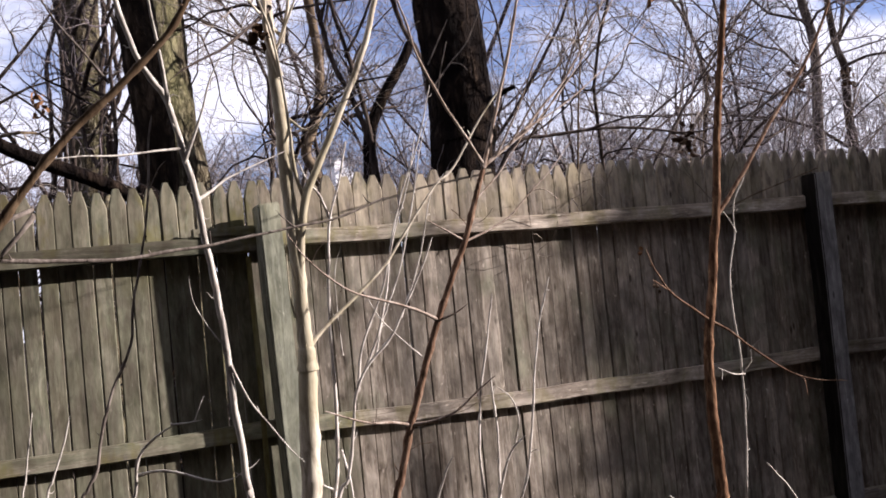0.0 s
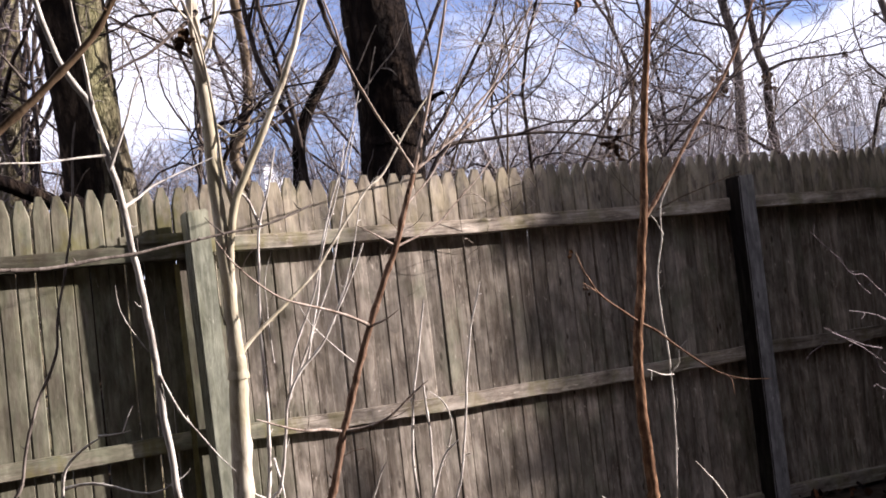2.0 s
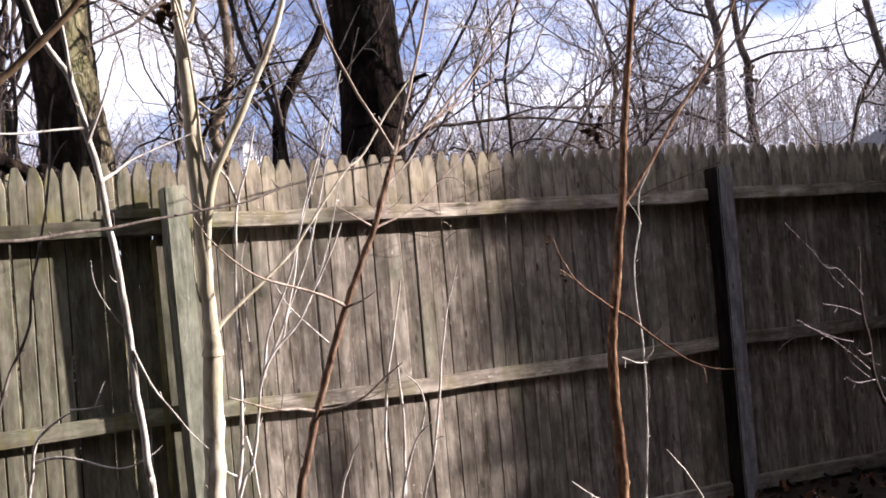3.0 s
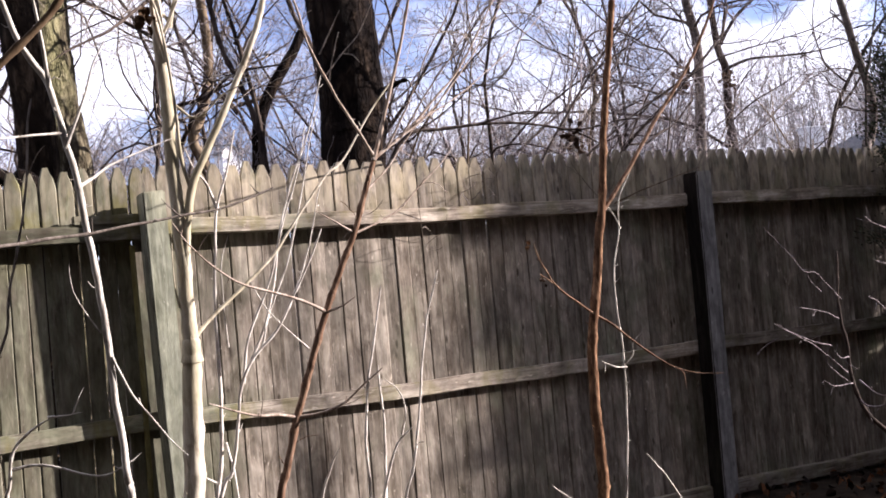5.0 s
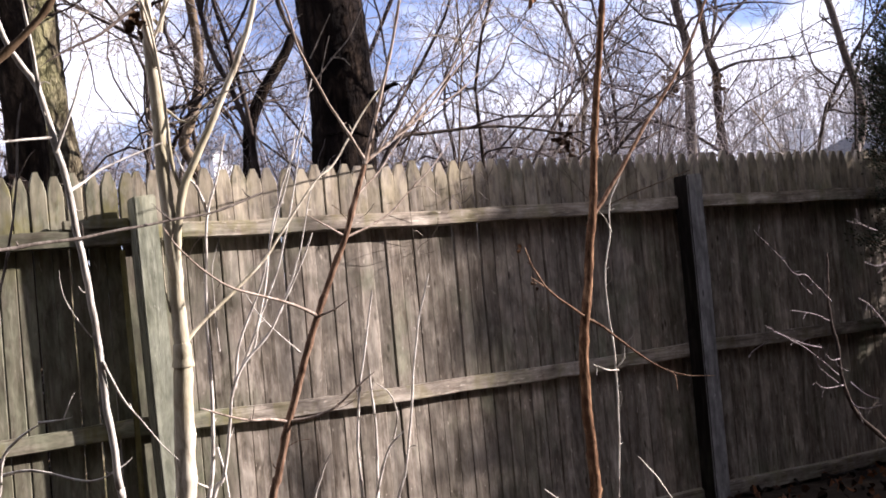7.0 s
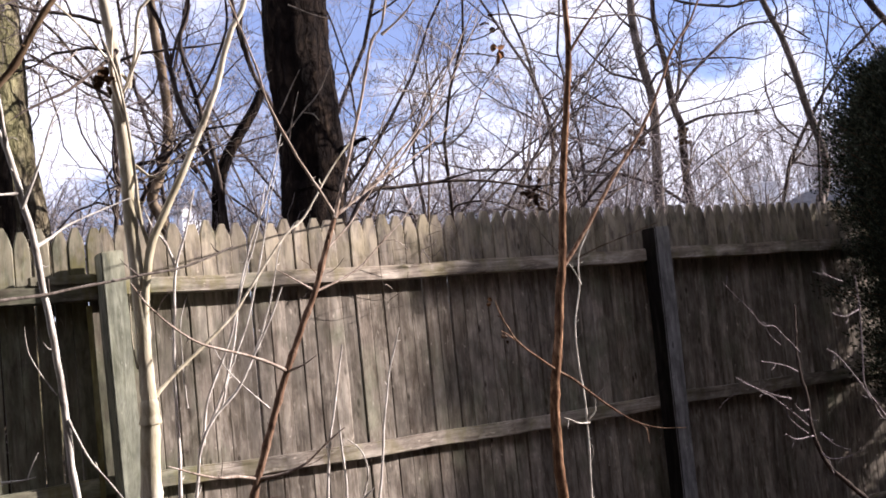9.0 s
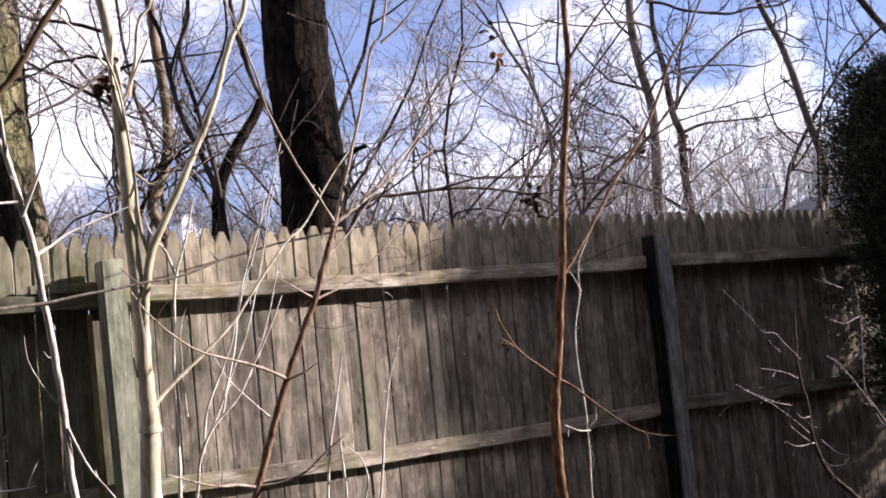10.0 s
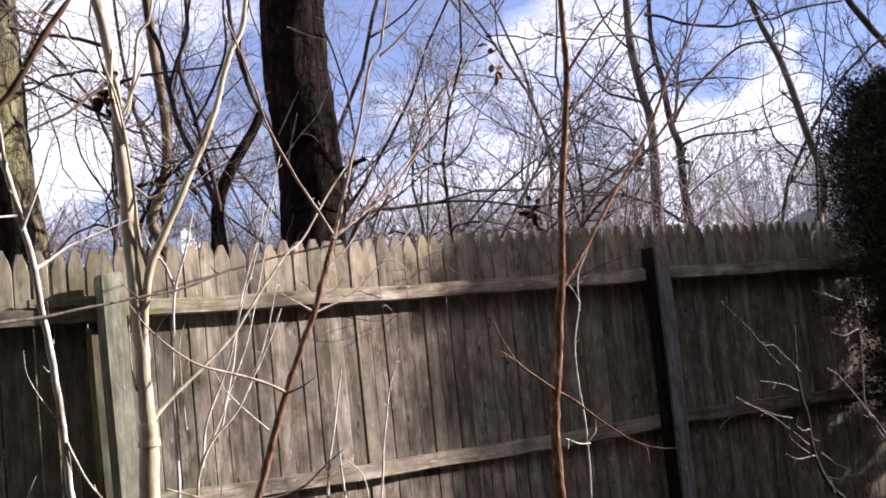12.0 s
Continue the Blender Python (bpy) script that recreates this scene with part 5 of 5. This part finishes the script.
# fans of long shoots that sweep up and over from low stools
g = np.random.default_rng(81)
for x, y, lean, count in ((3.25, 6.9, 0.42, 11), (4.3, 7.6, 0.36, 9), (5.2, 7.9, 0.10, 8), (6.3, 8.8, -0.30, 8)):
    root = thing("brush", (x, y, 0), "tall bare brush sweeping up in a fan of grey shoots", "shrub", "brush beyond the fence")
    twigs = Tubes()
    for k in range(count):
        d = np.array((lean + g.normal() * 0.30, g.normal() * 0.2, 1.0))
        line = bend(g, (x + g.normal() * 0.12, y + g.normal() * 0.1, -0.02), d, g.uniform(3.2, 4.8), 11, 0.07, -0.05)
        r = g.uniform(0.011, 0.019)
        one = Tubes()
        one.tube(line, np.linspace(r, r * 0.3, 12), 6)
        part("shoot", one, m_limbgrey if k % 3 else m_limb, root).matrix_basis = root.matrix_basis.inverted()
        ramify(g, twigs, twigs, line, r, r * 0.3, 9, 1.0, 2, 0.75, 0.0, 0.35, 0.16)
    tagged(part("twigwork", twigs, m_twig, root), kind="stuff").matrix_basis = root.matrix_basis.inverted()

# far woods, one mass: a dense wooded rise, taller to the east, and sparser crowns above it
g = np.random.default_rng(77)
far = Tubes()
for i in range(620):
    y = float(g.uniform(34, 70))
    x = float(g.uniform(-0.04, 1.5)) * y
    span_ = math.hypot(x, y)
    sparse = i > 470
    if sparse and x / y < 0.85 or 0.90 < x / y < 1.25 and span_ < 58:      # the house stands clear
        continue
    tall = 0.146 if x / y < 0.8 else 0.152
    h = 1.4 + span_ * tall * float(g.uniform(1.02, 1.3) if sparse else g.uniform(0.84, 1.06))
    line = bend(g, (x, y, -0.05), (g.normal() * 0.04, 0, 1), h, 6, 0.05, 0.02)
    r = g.uniform(0.03, 0.07)
    far.tube(line, np.linspace(r, 0.018, 7), 4)
    for k in range(8 if sparse else 15):
        s = g.uniform(0.55, 0.98)
        p = np.array(line[0]) + (np.array(line[-1]) - np.array(line[0])) * s
        d = np.array((g.normal() * 1.0, g.normal() * 0.4, g.uniform(0.15, 1.1)))
        sub = bend(g, p, d, g.uniform(1.0, 2.2), 4, 0.26, 0.04)
        far.tube(sub, np.linspace(0.022, 0.008, 5), 3)
        for j in range(2):
            d2 = d + g.normal(size=3) * 0.8
            far.tube(bend(g, sub[int(g.integers(1, 4))], d2, g.uniform(0.6, 1.3), 2, 0.1, 0.1), (0.012, 0.009, 0.006), 3)
tagged(part("far_woods", far, m_fartwig), "grey leafless woods in the distance", "woods", kind="stuff")

# ---- a house far off ----
house = thing("house", (39.4, 35.4, 0), "distant grey-roofed house with a white chimney block", "house")
house.matrix_basis = house.matrix_basis @ pose(0, 0, 0, 0, 0, -48)


def prism(corners, y0, y1):
    bm_ = bmesh.new()
    a = [bm_.verts.new((x, y0, z)) for x, z in corners]
    b = [bm_.verts.new((x, y1, z)) for x, z in corners]
    bm_.faces.new(a)
    bm_.faces.new(b[::-1])
    for i in range(len(a)):
        j = (i + 1) % len(a)
        bm_.faces.new((a[j], a[i], b[i], b[j]))
    return bm_


part("wall", block(0.5, 7.2, 0, 6.0, 0, 5.3, 0.02), m_siding, house)
part("roof", prism([(0.25, 5.25), (7.6, 5.25), (6.6, 6.30), (1.75, 6.34), (0.55, 5.92)], -0.35, 6.3), m_roof, house)
chimney = part("chimney", block(-0.42, 0.42, -0.42, 0.42, 0.0, 6.90, 0.03), m_shed, house, "white clad chimney", at=pose(-0.12, -0.3, 0, 0, 0, 28))
part("cap", block(-0.47, 0.47, -0.47, 0.47, 6.903, 6.98, 0.02), m_shed, chimney)
part("flue", block(-0.06, 0.06, -0.06, 0.06, 6.983, 7.28, 0.01), m_metal, chimney)

# an unidentified pale patch far beyond the trees, made up as a white shed
shed = thing("shed", (12.70, 38.00, 0), "unidentified small pale patch among the trees, built as a white shed", "shed")
part("wall", prism([(-0.36, 0), (0.36, 0), (0.36, 6.61), (-0.1, 7.06), (-0.36, 6.81)], 0, 0.9), m_shed, shed)
part("roof", prism([(0.42, 6.54), (0.42, 6.60), (-0.1, 7.13), (-0.42, 6.81), (-0.42, 6.75), (-0.1, 7.07)], -0.06, 0.96), m_roof, shed)

# ---- evergreens at the end of the fence ----
def evergreen(x, y, girth, seed, count, sprays_each, label, limit=None, bare=0.3, lumpy=0.22, flat=0.0):
    """A conifer: a stem, limbs and flat scaly sprays in clumps. girth: rows of height, reach and the stem's shift; flat: clipped back on the yard side."""
    g = np.random.default_rng(seed)
    root = thing("evergreen_tree", (x, y, 0), label, "tree")
    home = root.matrix_basis.inverted()
    stem_, limbs, sprays = Tubes(), Tubes(), Tubes()
    z0, z1 = girth[0][0], girth[-1][0]
    levels, shifts = [row[0] for row in girth], [row[2] if len(row) > 2 else 0.0 for row in girth]
    axis = [(x + float(np.interp(h, levels, shifts)), y, h) for h in np.linspace(-0.03, z1 - 0.05, 13)]
    stem_.tube(axis, np.linspace(0.05, 0.010, 13), 9, 0.15, g)
    part("trunk", stem_, m_brown, root).matrix_basis = home
    for i in range(count):
        z = float(g.uniform(z0, z1))
        a = g.uniform(0, 2 * math.pi)
        q = Vector((math.cos(a) * 1.7, math.sin(a) * 1.7, z * 2.6)) + Vector((seed, 0, 0))
        lump = noise.noise(q)
        if lump < -0.38 + bare * 0.3:
            continue
        reach = (float(np.interp(z, levels, [row[1] for row in girth])) + lumpy * lump) * g.uniform(0.78 - 1.5 * lumpy, 1.0 + 0.7 * lumpy)
        cx = x + float(np.interp(z, levels, shifts))
        way = np.array((math.cos(a), math.sin(a), 0.42))
        reach *= 1 - flat * max(0.0, -0.342 * way[0] - 0.94 * way[1])
        if limit and y + way[1] * reach > limit:
            reach = max(0.08, (limit - y) / way[1])
        line = bend(g, (cx, y, z), way, reach, 6, 0.10, 0.04)
        limbs.tube(line, np.linspace(0.008, 0.002, 7), 4)
        k = sprays_each
        s = g.uniform(0.45, 1.0, k)
        L = np.array(line)
        idx = np.minimum((s * 6).astype(int), 5)
        base = L[idx] + (L[idx + 1] - L[idx]) * g.random((k, 1)) + g.normal(size=(k, 3)) * 0.038
        d = L[idx + 1] - L[idx]
        d = d / np.linalg.norm(d, axis=1, keepdims=True) + g.normal(size=(k, 3)) * 0.5 + np.array((0, 0, 0.35))
        d /= np.linalg.norm(d, axis=1, keepdims=True)
        side = np.cross(d, g.normal(size=(k, 3)))
        side /= np.linalg.norm(side, axis=1, keepdims=True)
        ln = g.uniform(0.012, 0.034, (k, 1))
        wd = g.uniform(0.003, 0.006, (k, 1))
        sprays.quads(np.stack([base, base + d * ln * 0.5 + side * wd, base + d * ln, base + d * ln * 0.5 - side * wd], 1))
    tagged(part("branchwork", limbs, m_brown, root), kind="stuff").matrix_basis = home
    tagged(part("foliage", sprays, m_needle, root), kind="stuff").matrix_basis = home
    return root


evergreen(5.52, 3.85, ((0.55, 0.25), (1.0, 0.52), (1.5, 0.62), (1.9, 0.60), (2.2, 0.62), (2.42, 0.50), (2.58, 0.30), (2.68, 0.08)), 91, 1250, 250, "rounded dark green evergreen tree beside the fence", limit=4.32, flat=0.5)
# unseen evergreens, added past the fence's visible end to shade the fence
evergreen(8.45, 2.60, ((0.2, 0.72), (1.9, 0.76), (2.25, 0.60), (2.5, 0.48), (2.8, 0.44), (3.4, 0.44, -0.02), (3.6, 0.37, -0.16), (3.8, 0.27, -0.26), (4.0, 0.14, -0.30), (4.1, 0.05, -0.32)), 12, 900, 165, "added unseen tall narrow evergreen, placed for its shade", bare=-0.3, lumpy=0.02)
evergreen(6.66, 3.45, ((0.4, 0.36), (1.2, 0.46), (1.75, 0.46), (2.0, 0.50), (2.3, 0.50), (2.52, 0.32), (2.60, 0.08)), 57, 700, 140, "added unseen bushy evergreen, placed for its shade", limit=4.3, bare=0.3, lumpy=0.15, flat=0.35)
evergreen(7.20, 3.55, ((0.3, 0.34), (1.0, 0.46), (1.8, 0.40), (2.3, 0.36), (2.7, 0.30), (2.9, 0.08)), 44, 560, 130, "added unseen ragged evergreen, placed for its shade", limit=4.3, bare=0.25, lumpy=0.3)
evergreen(11.3, 1.60, ((0.2, 0.60), (2.6, 0.60), (3.6, 0.45), (4.2, 0.30), (4.6, 0.10)), 31, 420, 160, "added unseen tall narrow evergreen, placed for its shade")

# an unseen bare tree, added past the evergreens so its twigs dapple the fence
dapple = shoots("tree", "added unseen slender leafless tree, dappling the fence", "tree", (
    ("trunk", 0.040, 0.018, [(7.68, 2.20, 0.1), (7.72, 2.20, 1.2), (7.69, 2.21, 2.2), (7.74, 2.20, 3.0), (7.71, 2.19, 3.8), (7.74, 2.2, 4.6)]),
    ("branch", 0.020, 0.008, [(7.70, 2.20, 2.5), (7.80, 2.22, 3.0), (7.88, 2.22, 3.4), (7.91, 2.24, 3.9)]),
    ("branch", 0.018, 0.008, [(7.72, 2.20, 2.8), (7.63, 2.18, 3.2), (7.58, 2.16, 3.6), (7.50, 2.15, 4.0)]),
), m_limbgrey)
crown(dapple, 63, [(7.69, 2.21, 2.2), (7.74, 2.20, 3.0), (7.71, 2.19, 3.8), (7.74, 2.2, 4.5)], 0.025, 0.015, 6, 0.22, 3, spread=0.8)

# ---- leaves ----
def leaf_quads(tb, g_, p, size, count, spread):
    """Curled dead leaves: two folded halves each."""
    for _ in range(count):
        c = np.array(p) + g_.normal(size=3) * spread
        d = g_.normal(size=3)
        d /= np.linalg.norm(d)
        s = np.cross(d, g_.normal(size=3))
        s /= np.linalg.norm(s)
        nrm = np.cross(d, s)
        ln, wd = size * g_.uniform(0.7, 1.3), size * g_.uniform(0.3, 0.5)
        fold = nrm * wd * g_.uniform(0.3, 0.9)
        a, b = c, c + d * ln
        m1, m2 = c + d * ln * 0.3, c + d * ln * 0.75
        tb.quads(np.array([[a, m1 + s * wd + fold, m2 + s * wd * 0.8 + fold, b], [b, m2 - s * wd * 0.8 + fold, m1 - s * wd + fold, a]]))


g = np.random.default_rng(17)
CLUMPS = [((3.680, 5.000, 2.157), 0.046, 24, 0.020, m_darkleaf, "dark withered leaf clump caught on a twig"),
          ((0.849, 3.240, 2.265), 0.030, 22, 0.009, m_brownleaf, "withered brown leaf clump hanging from a branch"),
          ((7.201, 8.000, 3.119), 0.055, 40, 0.045, m_brownleaf, "tangle of withered leaves and vine on a trunk"),
          ((7.793, 8.000, 3.145), 0.055, 26, 0.035, m_brownleaf, "brown withered leaves caught against a trunk"),
          ((9.390, 7.600, 2.787), 0.045, 16, 0.028, m_darkleaf, "few dark leaves on a leaning trunk"),
          ((0.379, 6.200, 2.670), 0.038, 20, 0.022, m_deadleaf, "orange-brown dead leaves hanging in the brush"),
          ((2.087, 3.100, 1.379), 0.014, 5, 0.006, m_darkleaf, "tiny dark withered leaf on a thin twig"),
          ((2.023, 3.050, 1.496), 0.016, 2, 0.003, m_deadleaf, "tiny orange bud leaf at a twig's end"),
          ((3.523, 5.000, 2.973), 0.05, 6, 0.02, m_deadleaf, "few yellow-brown dead leaves hanging from a twig"),
          ((3.494, 5.000, 3.140), 0.04, 5, 0.02, m_darkleaf, "few dark dead leaves hanging from a twig")]
for p, size, count, spread, mat_, label in CLUMPS:
    clump = thing("leaf_clump", p, label, "leaf clump", "withered leaf clumps")
    for _ in range(count):
        tb = Tubes()
        leaf_quads(tb, g, (0, 0, 0), size, 1, spread * np.array((1, 1, 1.6)))
        part("leaf", tb, mat_, clump).data.shade_flat()

litter = Tubes()
for i in range(5200):
    x, y = float(g.uniform(-1.5, 7.0)), float(g.uniform(1.2, 5.2))
    z = soil_height(x, y) + 0.012
    leaf_quads(litter, g, (x, y, z + 0.006 * g.random()), 0.05, 1, 0.004)
tagged(part("leaf_litter", litter, m_litter), "curled brown dead leaves on the ground", "leaf litter", kind="stuff")

# ---- pickets ----
SHAPES = [picket_mesh(k) for k in range(14)]
pr = random.Random(4)
# first centre, pitch and count for each panel, and the height of the tips at its two ends
PANELS = [(-1.66, 0.0690, 25, 1.945, 1.950), (0.0585, 0.0668, 16, 1.950, 1.968), (1.108, 0.0698, 40, 1.966, 1.985), (3.905, 0.0718, 39, 1.985, 1.962), (6.71, 0.07, 20, 1.96, 1.95)]
for x0, pitch, count, z0, z1 in PANELS:
    for i in range(count):
        x = x0 + pitch * (i + (pr.uniform(-0.06, 0.06) if x0 < 1 else pr.uniform(-0.02, 0.02)))
        ob = new("picket", pr.choice(SHAPES))
        ob.parent = fence
        ob.matrix_basis = Matrix.LocRotScale((x, pr.uniform(-0.002, 0.002), z0 + (z1 - z0) * i / count - 1.83 + pr.uniform(-0.009, 0.009)),
                                             Euler((0, pr.uniform(-0.004, 0.004), pr.uniform(-0.035, 0.035))), (pitch / 0.0696 * (pr.uniform(0.93, 1.01) if x < 1.0 else pr.uniform(1.03, 1.07)), pr.uniform(0.92, 1.08), 1.0))
